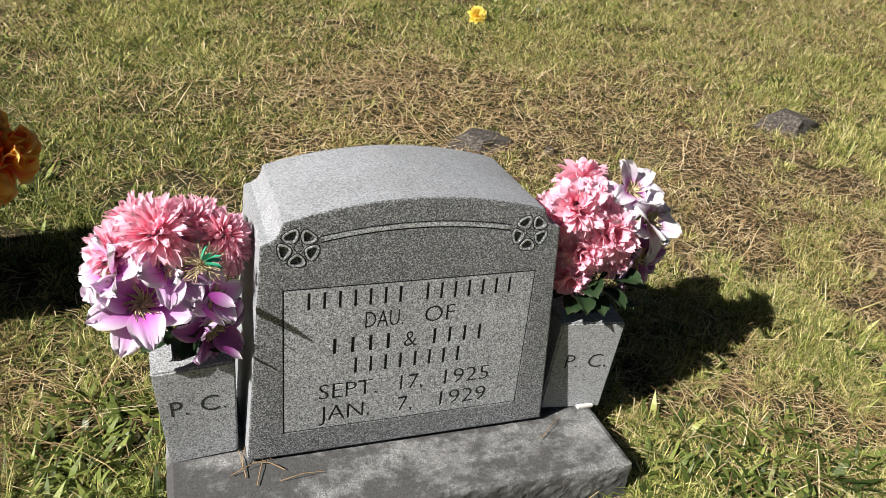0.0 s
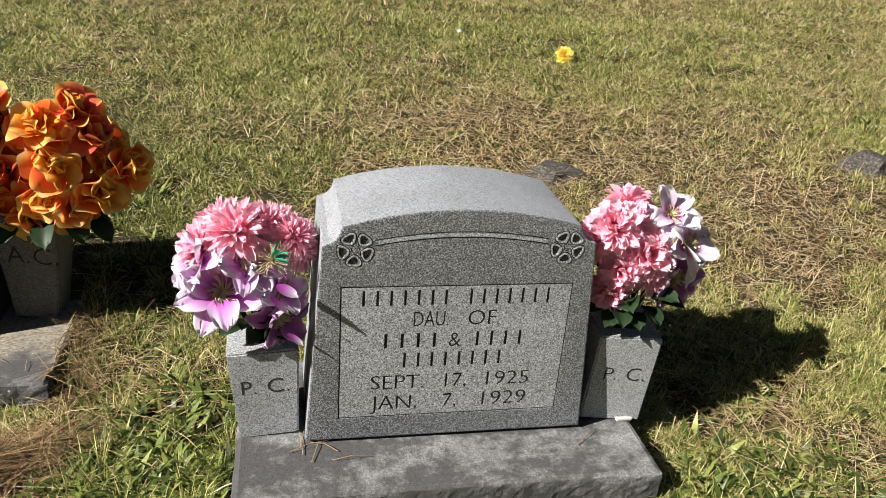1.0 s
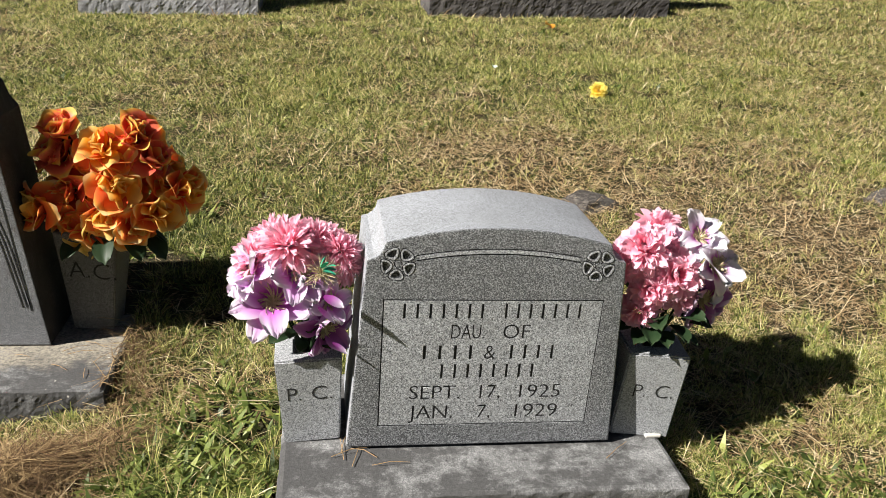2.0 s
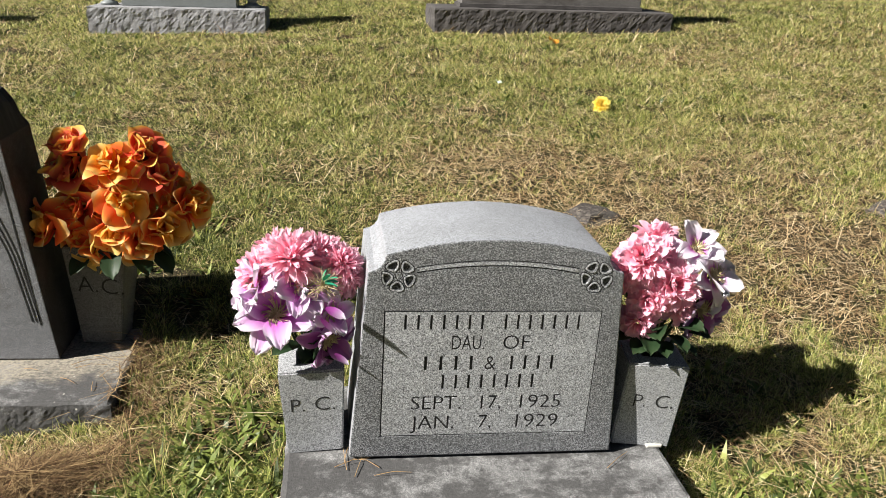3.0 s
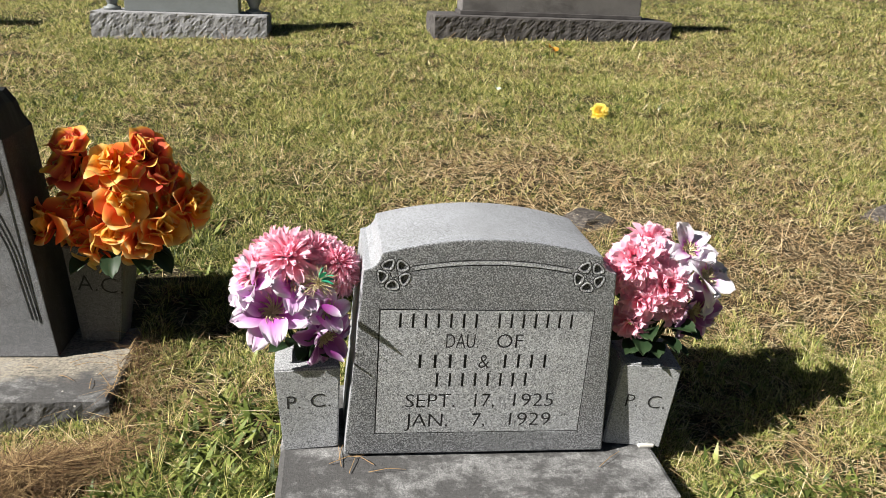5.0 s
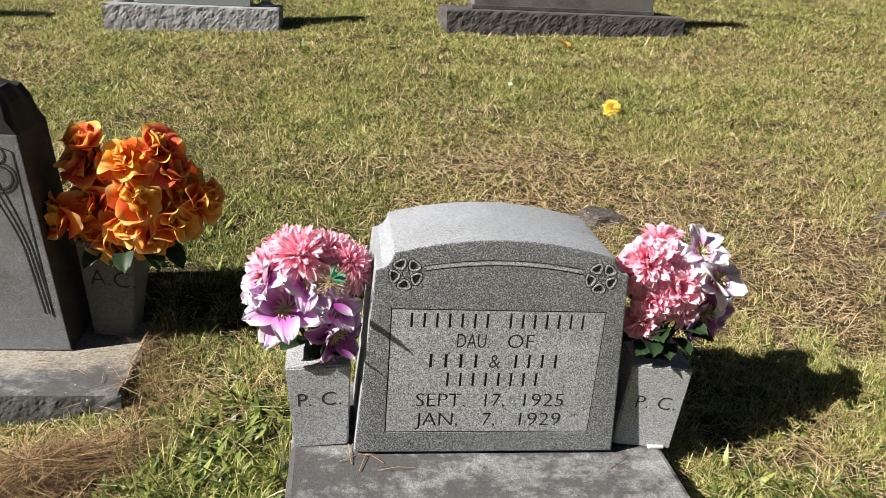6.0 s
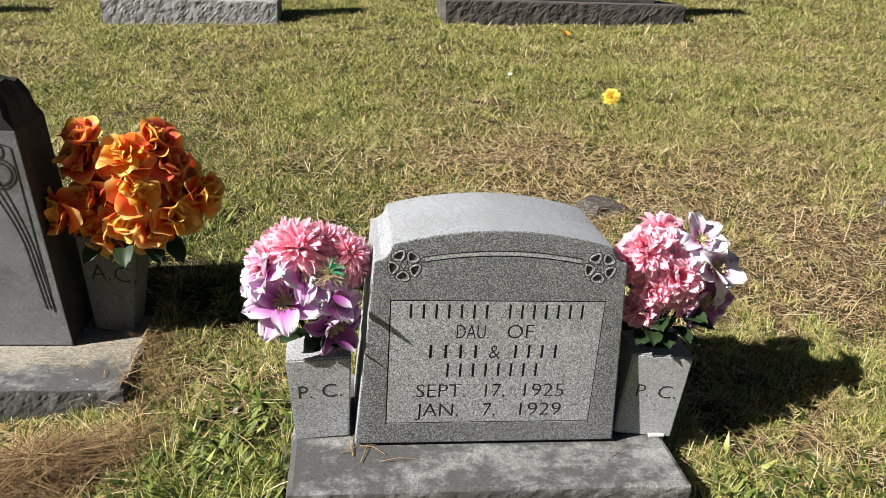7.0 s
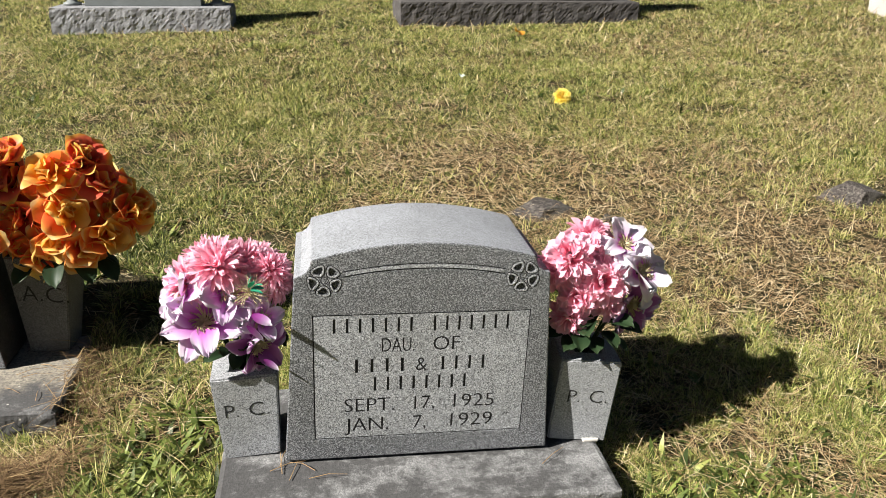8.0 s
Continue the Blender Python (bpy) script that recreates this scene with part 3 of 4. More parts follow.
def far_row():
    m = pose(-1.45, 4.70, 0.536, 0, -1.7, 0)
    d = thing("gravestone", m, "smooth grey-green granite gravestone standing on a rough base", "gravestone", "far gravestones")
    part("base", pitched_base(-0.63, 0.62, 0, 0.42, -0.30, 0, 0.010, 7.7, 0.016), granite("granite_rough_grey", lin(0.1, 0.1, 0.1), lin(0.24, 0.235, 0.23), lin(0.42, 0.41, 0.4), 0.9, stain=lin(0.09, 0.085, 0.085), stain_scale=9.0, bump=0.8), d, "rough grey granite base")
    part("body", prism_bm([(0.41, 0), (0.41, 0.62), (0.2, 0.68), (0, 0.70), (-0.2, 0.68), (-0.41, 0.62), (-0.41, 0)], 0.10, 0.30, 0.004), GRANITE_FAR, d)
    part("pale_mark", ribbon([(-0.10 + 0.06 * s, 0.085 + 0.03 * math.sin(3.1 * s)) for s in np.linspace(0, 1, 9)], 0.006, 0.0006, 0.0995), Mat("white_scrape", 0.9).colour(lin(0.6, 0.6, 0.56)).m, d)
    for x in (-0.52, 0.515):
        u = thing("urn", m @ pose(x, 0.2, 0), "small grey granite urn on a foot beside the far gravestone", "urn", "granite urns")
        lathe("foot", [(0.0, 0.0), (0.062, 0.0), (0.062, 0.018), (0.04, 0.026), (0.03, 0.04)], GRANITE_FAR, u, Matrix.Identity(4))
        lathe("bowl", [(0.03, 0.036), (0.05, 0.08), (0.068, 0.14), (0.074, 0.22), (0.07, 0.30), (0.085, 0.32), (0.085, 0.335), (0.06, 0.335), (0.055, 0.25), (0.0, 0.24)], GRANITE_FAR, u, Matrix.Identity(4))
    m = pose(1.36, 4.60, 0.672, 0, -1.5, 2.0)
    d = thing("gravestone", m, "dark stained stone gravestone on a wide weathered base", "gravestone", "far gravestones")
    part("base", pitched_base(-0.94, 0.94, 0, 0.46, -0.30, 0, 0.010, 2.9, 0.016), GRANITE_OLD, d, "dark weathered base")
    part("body", prism_bm([(0.72, 0), (0.72, 0.75), (-0.72, 0.75), (-0.72, 0)], 0.12, 0.34, 0.006), granite("granite_streaked", lin(0.05, 0.044, 0.04), lin(0.12, 0.11, 0.10), lin(0.22, 0.205, 0.19), 0.85, stain=lin(0.045, 0.04, 0.036), stain_scale=3.0, bump=0.5), d)
    part("plinth", box_bm(-0.735, 0.735, 0.112, 0.348, 0.0, 0.03, 0.004), GRANITE_OLD, d)
    b = part("corner_stone", box_bm(-0.07, 0.45, 0, 0.3, -0.3, 0.34, 0.02), granite("pale_stone", lin(0.3, 0.27, 0.24), lin(0.45, 0.40, 0.36), lin(0.6, 0.55, 0.5), 0.85), None, "", pose(4.43, 4.5, 0.685, 0, -6, -10))
    tagged(b, "pale stone grave marker at the edge of the lawn", "grave marker")
    s = part("gravestone", prism_bm([(0.3, -0.3), (0.3, 0.6), (0, 0.68), (-0.3, 0.6), (-0.3, -0.3)], 0, 0.2, 0.006), GRANITE_OLD, None, "", pose(-3.62, 4.9, 0.33))
    tagged(s, "dark gravestone at the end of the far row", "gravestone", "far gravestones")


far_row()


def rock(m, size, label, seed):
    bm = bmesh.new()
    bmesh.ops.create_icosphere(bm, subdivisions=4, radius=1.0)
    for v in bm.verts:
        p = v.co.copy()
        # flat facets cut off a round lump
        for k, c in enumerate(((0.2, -0.1, 1), (-0.8, -0.5, 0.35), (0.5, -0.9, 0.3), (0.9, 0.4, 0.4), (-0.3, 0.9, 0.3), (-0.9, 0.3, 0.5))):
            n = Vector(c).normalized()
            d = p.dot(n) - (0.58 + 0.12 * noise.noise(Vector((k, seed, 0.5))))
            if d > 0:
                p -= n * d
        p += p.normalized() * 0.10 * noise.noise(p * 3 + Vector((seed, 0, 0)))
        v.co = Vector((p.x * size[0], p.y * size[1], p.z * size[2]))
    r = part("rock", bm, ROCK, None, "", m)
    return tagged(r, label, "rock", "rocks")


def gz(x, y):
    return float(ground_z(x, y))


rock(pose(1.83, 1.13, gz(1.83, 1.13) + 0.004, 0, 8, -12), (0.17, 0.10, 0.08), "rough grey-brown fieldstone half sunk in grass", 2.0)
rock(pose(0.64, 1.28, gz(0.64, 1.28) + 0.004, 3, 0, -6), (0.17, 0.10, 0.055), "flat dark stone flush with the turf", 5.0)
rock(pose(0.85, 1.17, gz(0.85, 1.17) + 0.0, 0, 0, 20), (0.035, 0.03, 0.03), "small grey stone lying in dry grass", 8.0)

# ---- artificial flowers ----


def petal_material(name, stops, rough=0.55, through_light=0.3, mottle=0.15, spread=0.12):
    """Dyed cloth: colour runs along the petal, and differs a little from flower to flower."""
    m = Mat(name, rough, spec=0.25)
    c = m.ramp(m.attr("u"), *stops)
    c = m.mix(mottle, c, m.ramp(m.noise(45.0, 4.0), (0.3, (0.55, 0.5, 0.55)), (0.7, (1, 1, 1))), "MULTIPLY")
    c = m.mix(spread, c, m.ramp(m.rand(), (0.0, (0.75, 0.6, 0.7)), (1.0, (1, 1, 1))), "MULTIPLY")
    m.colour(c)
    m.bump(m.noise(160.0, 2.0, 0.5, "Object", (0.25, 1, 1)), 0.25, 0.002)
    tr = m.t.nodes.new("ShaderNodeBsdfTranslucent")
    m.link(c, tr.inputs[0])
    mx = m.t.nodes.new("ShaderNodeMixShader")
    mx.inputs[0].default_value = through_light
    m.link(m.b.outputs[0], mx.inputs[1])
    m.link(tr.outputs[0], mx.inputs[2])
    m.link(mx.outputs[0], m.t.nodes["Material Output"].inputs[0])
    return m.m


PINK = petal_material("pink_cloth", ((0.0, (0.88, 0.30, 0.41)), (0.4, (0.94, 0.46, 0.58)), (1.0, (0.95, 0.63, 0.73))), 0.6, 0.45, 0.06, 0.05)
LILAC = petal_material("lilac_cloth", ((0.0, (0.46, 0.05, 0.40)), (0.34, (0.62, 0.15, 0.58)), (0.58, (0.68, 0.38, 0.69)), (0.80, (0.76, 0.62, 0.77)), (1.0, (0.81, 0.76, 0.82))))
WHITE = petal_material("white_cloth", ((0.0, (0.50, 0.06, 0.42)), (0.28, (0.62, 0.18, 0.58)), (0.46, (0.76, 0.64, 0.78)), (1.0, (0.83, 0.82, 0.85))))
PLUM = petal_material("plum_cloth", ((0.0, (0.13, 0.02, 0.11)), (0.4, (0.25, 0.06, 0.24)), (0.8, (0.42, 0.16, 0.42)), (1.0, (0.66, 0.50, 0.68))))
ORANGE = petal_material("orange_cloth", ((0.0, (0.70, 0.07, 0.02)), (0.4, (0.86, 0.15, 0.05)), (0.72, (0.92, 0.25, 0.07)), (0.92, (0.92, 0.46, 0.10)), (1.0, (0.80, 0.62, 0.28))), 0.5, 0.42, 0.15, 0.22)
YELLOW = petal_material("yellow_cloth", ((0.0, (0.90, 0.27, 0.02)), (0.5, (0.92, 0.45, 0.045)), (1.0, (0.91, 0.66, 0.20))), 0.5, 0.42, 0.15, 0.2)
RUSSET = petal_material("russet_cloth", ((0.0, (0.42, 0.045, 0.025)), (0.5, (0.74, 0.13, 0.08)), (0.82, (0.84, 0.22, 0.11)), (0.95, (0.86, 0.45, 0.08)), (1.0, (0.80, 0.58, 0.14))), 0.5, 0.34, 0.18, 0.25)
LEAF = petal_material("leaf_cloth", ((0.0, (0.015, 0.03, 0.012)), (0.6, (0.022, 0.045, 0.018)), (1.0, (0.035, 0.06, 0.025))), 0.5, 0.2)
STRAND = Mat("dry_strand", 0.7).colour(lin(0.5, 0.42, 0.25)).m
TEAL = Mat("green_plastic", 0.4).colour(lin(0.03, 0.35, 0.20)).m
PINKSTRAND = Mat("pale_stamen", 0.6).colour(lin(0.52, 0.44, 0.26)).m
YELLOWSOLID = petal_material("yellow_petal", ((0.0, (0.85, 0.55, 0.03)), (0.6, (0.90, 0.68, 0.06)), (1.0, (0.92, 0.78, 0.22))), 0.5, 0.3)

FR = np.random.default_rng(5)


def mum_mesh(radius, petals=64, seed=1, slim=1.0):
    """A full carnation-like head: narrow notched petals in a dome."""
    rng = np.random.default_rng(seed)
    g = Geo()
    for k in range(petals):
        t = (k + 0.5) / petals
        polar = math.radians(8 + 108 * t ** 0.75) + rng.normal(0, 0.08)
        az = k * 2.39996 + rng.normal(0, 0.15)
        ln = radius * (0.74 + 0.32 * t) * rng.uniform(0.82, 1.18)
        grid, us = petal_grid(rng, ln, radius * slim * rng.uniform(0.28, 0.42), 0.0, rng.uniform(-0.55, 0.4) - 0.3 * t, rng.uniform(0.25, 0.6), 0.16, 0.5, 6, 5, 0.45)
        grid[-1, 1::2, 0] -= ln * 0.10
        m = Matrix.Rotation(az, 4, "Z") @ Matrix.Translation((radius * 0.10, 0, radius * 0.10 * (1 - t))) @ Matrix.Rotation(-(math.pi / 2 - polar), 4, "Y")
        g.sheet(m @ Matrix.Rotation(rng.normal(0, 0.3), 4, "X"), grid, us)
    return g.mesh("mum_head")


def stamen_mesh(radius, count=95, seed=3):
    rng = np.random.default_rng(seed)
    g = Geo()
    for k in range(count):
        a = rng.uniform(0, 6.283)
        r = radius * rng.uniform(0.15, 0.52)
        h = radius * rng.uniform(0.18, 0.42)
        pts = [(0.1 * r * math.cos(a), 0.1 * r * math.sin(a), 0), (0.5 * r * math.cos(a), 0.5 * r * math.sin(a), h * 0.8), (r * math.cos(a + 0.3), r * math.sin(a + 0.3), h)]
        g.tube(pts, 0.0015, 4, 0.6)
    for j in range(12):
        a = 6.283 * j / 12
        g.tube([(0, 0, 0), (radius * 0.1 * math.cos(a), radius * 0.1 * math.sin(a), radius * 0.12)], 0.004, 5, 0.5)
    return g.mesh("stamens")


def lily_petal(length, seed):
    rng = np.random.default_rng(seed)
    g = Geo()
    grid, us = petal_grid(rng, length, length * rng.uniform(0.62, 0.80), rng.uniform(0.25, 0.62), -rng.uniform(0.2, 1.2), rng.uniform(0.12, 0.34), 0.15, 0.22, 10, 9, 0.2)
    grid[:, 4, 2] -= length * 0.025
    across = np.linspace(-1, 1, 9)[None, :] ** 2
    g.sheet(Matrix.Identity(4), grid, np.clip(0.12 + 0.72 * us[:, None] + 0.55 * across * us[:, None] ** 0.5, 0, 1))
    return g.mesh("lily_petal")


def rose_petal(length, rise, curl, seed, wide=1.15, wave=0.15):
    rng = np.random.default_rng(seed)
    g = Geo()
    grid, us = round_petal(rng, length, length * wide, rise, curl, rng.uniform(0.18, 0.45), rng.uniform(0.6, 1.3) * wave)
    g.sheet(Matrix.Identity(4), grid, us)
    return g.mesh("rose_petal")


MUMS = [mum_mesh(0.055, 72, s, 1.2) for s in (1, 2, 3)]
SPIKY_MUMS = [mum_mesh(0.055, 150, s, 0.55) for s in (4, 5, 6)]
LILY_PETALS = [lily_petal(0.082, s) for s in range(4)]
STAMENS = stamen_mesh(0.075)
ROSE_OUTER = [rose_petal(0.078, 0.45, c, k, 1.05, 0.07) for k, c in enumerate((-0.9, 0.2, -1.6, -0.3))]
ROSE_MID = [rose_petal(0.064, 0.9, c, 10 + k, 1.1, 0.16) for k, c in enumerate((-0.4, 0.1, -0.8))]
ROSE_INNER = [rose_petal(0.050, 1.25, c, 20 + k, 1.15, 0.28) for k, c in enumerate((0.2, 0.5, -0.3))]


def with_material(me, mat, cache={}):
    key = (me.name, mat.name)
    if key not in cache:
        c = me.copy()
        c.materials.clear()
        c.materials.append(mat)
        cache[key] = c
    return cache[key]


def scaled(m, s):
    return m @ Matrix.Diagonal((s, s, s, 1))


def mum(parent, at, way, size, label="ruffled pink bloom", kinds=MUMS):
    mat = PINK
    return part("bloom", with_material(kinds[int(FR.integers(3))], mat), mat, parent, label, scaled(aim(at, way, float(FR.uniform(0, 360))), size / 0.055))


def lily(parent, at, way, size, mat, label, count=8):
    b = part("bloom", with_material(STAMENS, PINKSTRAND), PINKSTRAND, parent, label, scaled(aim(at, way, float(FR.uniform(0, 60))), size / 0.082))
    for k in range(count):
        a = 360 * k / count + float(FR.normal(0, 5))
        up = 0.0 if k % 2 else 0.004
        part("petal", with_material(LILY_PETALS[int(FR.integers(4))], mat), mat, b, "", pose(0, 0, up, float(FR.normal(0, 9)), float(FR.normal(0, 10)) - (0 if k % 2 else 14), a) @ pose(0.006, 0, 0))
    return b


def rose(parent, at, way, size, mats, label, opened=1.0):
    s = size / 0.068
    g = Geo()
    g.tube([(0, 0, -0.035), (0, 0, -0.012), (0, 0, 0.006)], 0.010, 8, 1.2)
    b = part("bloom", g.mesh("calyx"), LEAF, parent, label, scaled(aim(at, way, float(FR.uniform(0, 360))), s))
    for ring, count, r, z, mat in ((ROSE_OUTER, 6, 0.004, -0.004, mats[0]), (ROSE_MID, 5, 0.006, 0.004, mats[1]), (ROSE_INNER, 4, 0.004, 0.008, mats[2])):
        for k in range(count):
            a = 360 * (k + 0.37 * z * 100) / count + float(FR.normal(0, 10))
            part("petal", with_material(ring[int(FR.integers(len(ring)))], mat), mat, b, "", pose(0, 0, z, 0, 0, a) @ pose(r, 0, 0, float(FR.normal(0, 18)), float(FR.normal(0, 20)) - 26 * (1 - opened), 0))
    return b


def leaf_mesh(length, seed):
    rng = np.random.default_rng(seed)
    g = Geo()
    grid, us = petal_grid(rng, length, length * 0.58, 0.25, -0.6, 0.22, 0.05, 0.15, 8, 7, 0.1)
    grid[:, 3, 2] -= length * 0.03
    g.sheet(Matrix.Identity(4), grid, us)
    return g.mesh("cloth_leaf")


LEAVES = [leaf_mesh(0.085, s) for s in (40, 41, 42)]


def leaf(parent, at, az, tip, size=0.085):
    return part("leaf", with_material(LEAVES[int(FR.integers(3))], LEAF), LEAF, parent, "", scaled(pose(*at, float(FR.normal(0, 15)), tip, az), size / 0.085))


def stems(parent, foot, heads):
    for h in heads:
        g = Geo()
        f, t = Vector(foot), Vector(h)
        mid = f.lerp(t, 0.5) + Vector((0, 0, 0.03))
        g.tube([f, f.lerp(mid, 0.6), mid, mid.lerp(t, 0.6), t], 0.0028, 6, 0.8)
        part("stem", g.mesh("stem"), LEAF, parent)


def spray(parent, at, size, count, mat, seed, name="dry_spray"):
    rng = np.random.default_rng(seed)
    g = Geo()
    for k in range(count):
        d = Vector((rng.normal(0, 1), rng.normal(-0.5, 0.8), rng.normal(0.25, 0.8))).normalized()
        e = Vector((rng.normal(0, 1), rng.normal(0, 1), rng.normal(0, 1))).normalized()
        p = Vector(at)
        pts = [p]
        for j in range(5):
            d = (d + e * 0.30).normalized()
            p = p + d * size * rng.uniform(0.14, 0.26)
            pts.append(p)
        g.tube(pts, 0.0007, 4, 0.5)
    return part(name, g.mesh(name), mat, parent, "thin pale dried strands")


def outward(at, centre, bias=(0, -0.45, 0.35)):
    d = (Vector(at) - Vector(centre)).normalized() + Vector(bias)
    return d.normalized()


def left_bouquet():
    f = thing("flower_bouquet", pose(0, 0, 0), "bouquet of pink and lilac cloth flowers in the tilted granite vase", "bouquet", "cloth bouquets")
    c = (-0.385, 0.10, 0.34)
    heads = []
    for at, s in (((-0.414, 0.070, 0.430), 0.066), ((-0.474, 0.080, 0.394), 0.055), ((-0.312, 0.080, 0.416), 0.046), ((-0.365, 0.10, 0.428), 0.052), ((-0.303, 0.085, 0.385), 0.042),
                  ((-0.445, 0.14, 0.415), 0.056), ((-0.345, 0.16, 0.405), 0.052), ((-0.385, 0.11, 0.335), 0.060)):
        mum(f, at, outward(at, c), s, "pink bloom with fine pointed petals", SPIKY_MUMS)
        heads.append(at)
    for at, way, s, mat, lab in (((-0.442, 0.045, 0.318), (-0.15, -0.75, 0.55), 0.086, LILAC, "open lilac lily bloom with pale edges"),
                                 ((-0.398, 0.050, 0.374), (0.45, -0.60, 0.70), 0.070, LILAC, "open lilac lily bloom with pale edges"),
                                 ((-0.478, 0.055, 0.372), (-0.70, -0.50, 0.50), 0.062, LILAC, "pale lilac lily bloom"),
                                 ((-0.338, 0.045, 0.322), (0.55, -0.65, 0.30), 0.056, LILAC, "half-shaded lilac lily bloom"),
                                 ((-0.342, 0.040, 0.272), (0.40, -0.70, -0.20), 0.064, PLUM, "drooping plum lily bloom")):
        lily(f, at, way, s, mat, lab)
        heads.append(at)
    spray(f, (-0.348, 0.025, 0.392), 0.040, 90, STRAND, 8)
    # slim leaves added in front of the stone's face to cast streaks on it
    for a, b, w in (((-0.359, -0.026, 0.349), (-0.322, -0.036, 0.312), 0.020), ((-0.350, -0.020, 0.368), (-0.305, -0.034, 0.345), 0.036), ((-0.330, -0.010, 0.262), (-0.296, -0.020, 0.236), 0.022)):
        d = Vector(b) - Vector(a)
        g = Geo()
        grid, us = petal_grid(np.random.default_rng(12), d.length, w, 0.0, 0.1, 0.1, 0.05, 0.1, 7, 5, 0.3)
        g.sheet(Matrix.Translation(a) @ d.to_track_quat("X", "Z").to_matrix().to_4x4(), grid, us)
        part("slim_leaf", g.mesh("slim_leaf"), LILAC, f)
    g = Geo()
    rng = np.random.default_rng(2)
    for k in range(6):
        grid, us = petal_grid(rng, 0.035, 0.010, 0.3, -0.5, 0.1, 0.1, 0.3, 5, 3)
        g.sheet(pose(-0.352, 0.0, 0.408, float(rng.normal(0, 20)), float(rng.normal(0, 25)), float(rng.uniform(-60, 60))), grid, us)
    part("green_sprig", g.mesh("green_sprig"), TEAL, f, "bright green plastic sprig")
    for at, az, tip in (((-0.40, 0.06, 0.225), -100, 0), ((-0.36, 0.06, 0.225), -70, 5), ((-0.42, 0.08, 0.23), 200, 0), ((-0.37, 0.05, 0.24), -85, -5), ((-0.34, 0.08, 0.24), -10, 5),
                        ((-0.40, 0.1, 0.25), 120, -20), ((-0.34, 0.12, 0.25), 60, -10), ((-0.39, 0.05, 0.215), -90, 15), ((-0.355, 0.05, 0.215), -60, 12), ((-0.41, 0.06, 0.215), -140, 12),
                        ((-0.385, 0.06, 0.26), -100, -30), ((-0.36, 0.07, 0.27), -40, -35), ((-0.40, 0.07, 0.27), -150, -35), ((-0.38, 0.04, 0.235), -75, -12), ((-0.325, 0.13, 0.235), 20, 50), ((-0.318, 0.16, 0.225), -40, 60)):
        leaf(f, (at[0], at[1] + 0.022, at[2] + 0.012), az, tip - 10, 0.058)
    stems(f, (-0.375, 0.095, 0.155), heads)
    return f


def right_bouquet():
    f = thing("flower_bouquet", pose(0, 0, 0), "bouquet of pink and white-lilac cloth flowers in the granite vase", "bouquet", "cloth bouquets")
    c = (0.395, 0.11, 0.37)
    heads = []
    for at, s in (((0.322, 0.060, 0.440), 0.060), ((0.392, 0.045, 0.388), 0.062), ((0.346, 0.045, 0.355), 0.050), ((0.332, 0.050, 0.302), 0.046), ((0.298, 0.065, 0.412), 0.050),
                  ((0.415, 0.050, 0.340), 0.046), ((0.375, 0.09, 0.440), 0.046), ((0.37, 0.15, 0.40), 0.055), ((0.40, 0.10, 0.335), 0.052), ((0.41, 0.20, 0.43), 0.058), ((0.36, 0.21, 0.36), 0.055), ((0.46, 0.17, 0.36), 0.055)):
        mum(f, at, outward(at, c), s)
        heads.append(at)
    for at, way, s, mat, lab in (((0.448, 0.085, 0.452), (0.10, -0.50, 0.80), 0.066, WHITE, "white lily bloom with magenta throat"),
                                 ((0.482, 0.060, 0.402), (0.35, -0.62, 0.40), 0.070, WHITE, "white lily bloom with magenta throat"),
                                 ((0.515, 0.100, 0.352), (0.75, -0.55, 0.20), 0.070, WHITE, "white lily bloom seen from its side"),
                                 ((0.472, 0.070, 0.322), (0.45, -0.80, 0.0), 0.070, PLUM, "drooping plum lily bloom")):
        lily(f, at, way, s, mat, lab)
        heads.append(at)
    for at, az, tip in (((0.355, 0.05, 0.245), -100, 22), ((0.40, 0.045, 0.245), -75, 18), ((0.43, 0.06, 0.25), -30, 15), ((0.34, 0.07, 0.25), 200, 20), ((0.38, 0.04, 0.26), -110, 5), ((0.42, 0.05, 0.265), -60, 0),
                        ((0.40, 0.12, 0.27), 60, -10), ((0.36, 0.12, 0.27), 130, -10), ((0.385, 0.05, 0.225), -95, 12), ((0.41, 0.05, 0.225), -60, 12), ((0.36, 0.05, 0.225), -130, 12),
                        ((0.39, 0.06, 0.27), -90, -32), ((0.42, 0.07, 0.28), -40, -35), ((0.37, 0.06, 0.25), -110, -10)):
        leaf(f, (at[0], at[1] + 0.010, at[2] + 0.020), az, tip - 12, 0.082)
    stems(f, (0.388, 0.095, 0.165), heads)
    return f


def orange_bouquet():
    f = thing("flower_bouquet", pose(0, 0, 0), "full bouquet of orange and yellow cloth roses in the shaded vase", "bouquet", "cloth bouquets")
    c = (-0.93, 0.80, 0.30)
    heads = []
    warm, gold, red = (ORANGE, ORANGE, YELLOW), (ORANGE, YELLOW, YELLOW), (RUSSET, RUSSET, ORANGE)
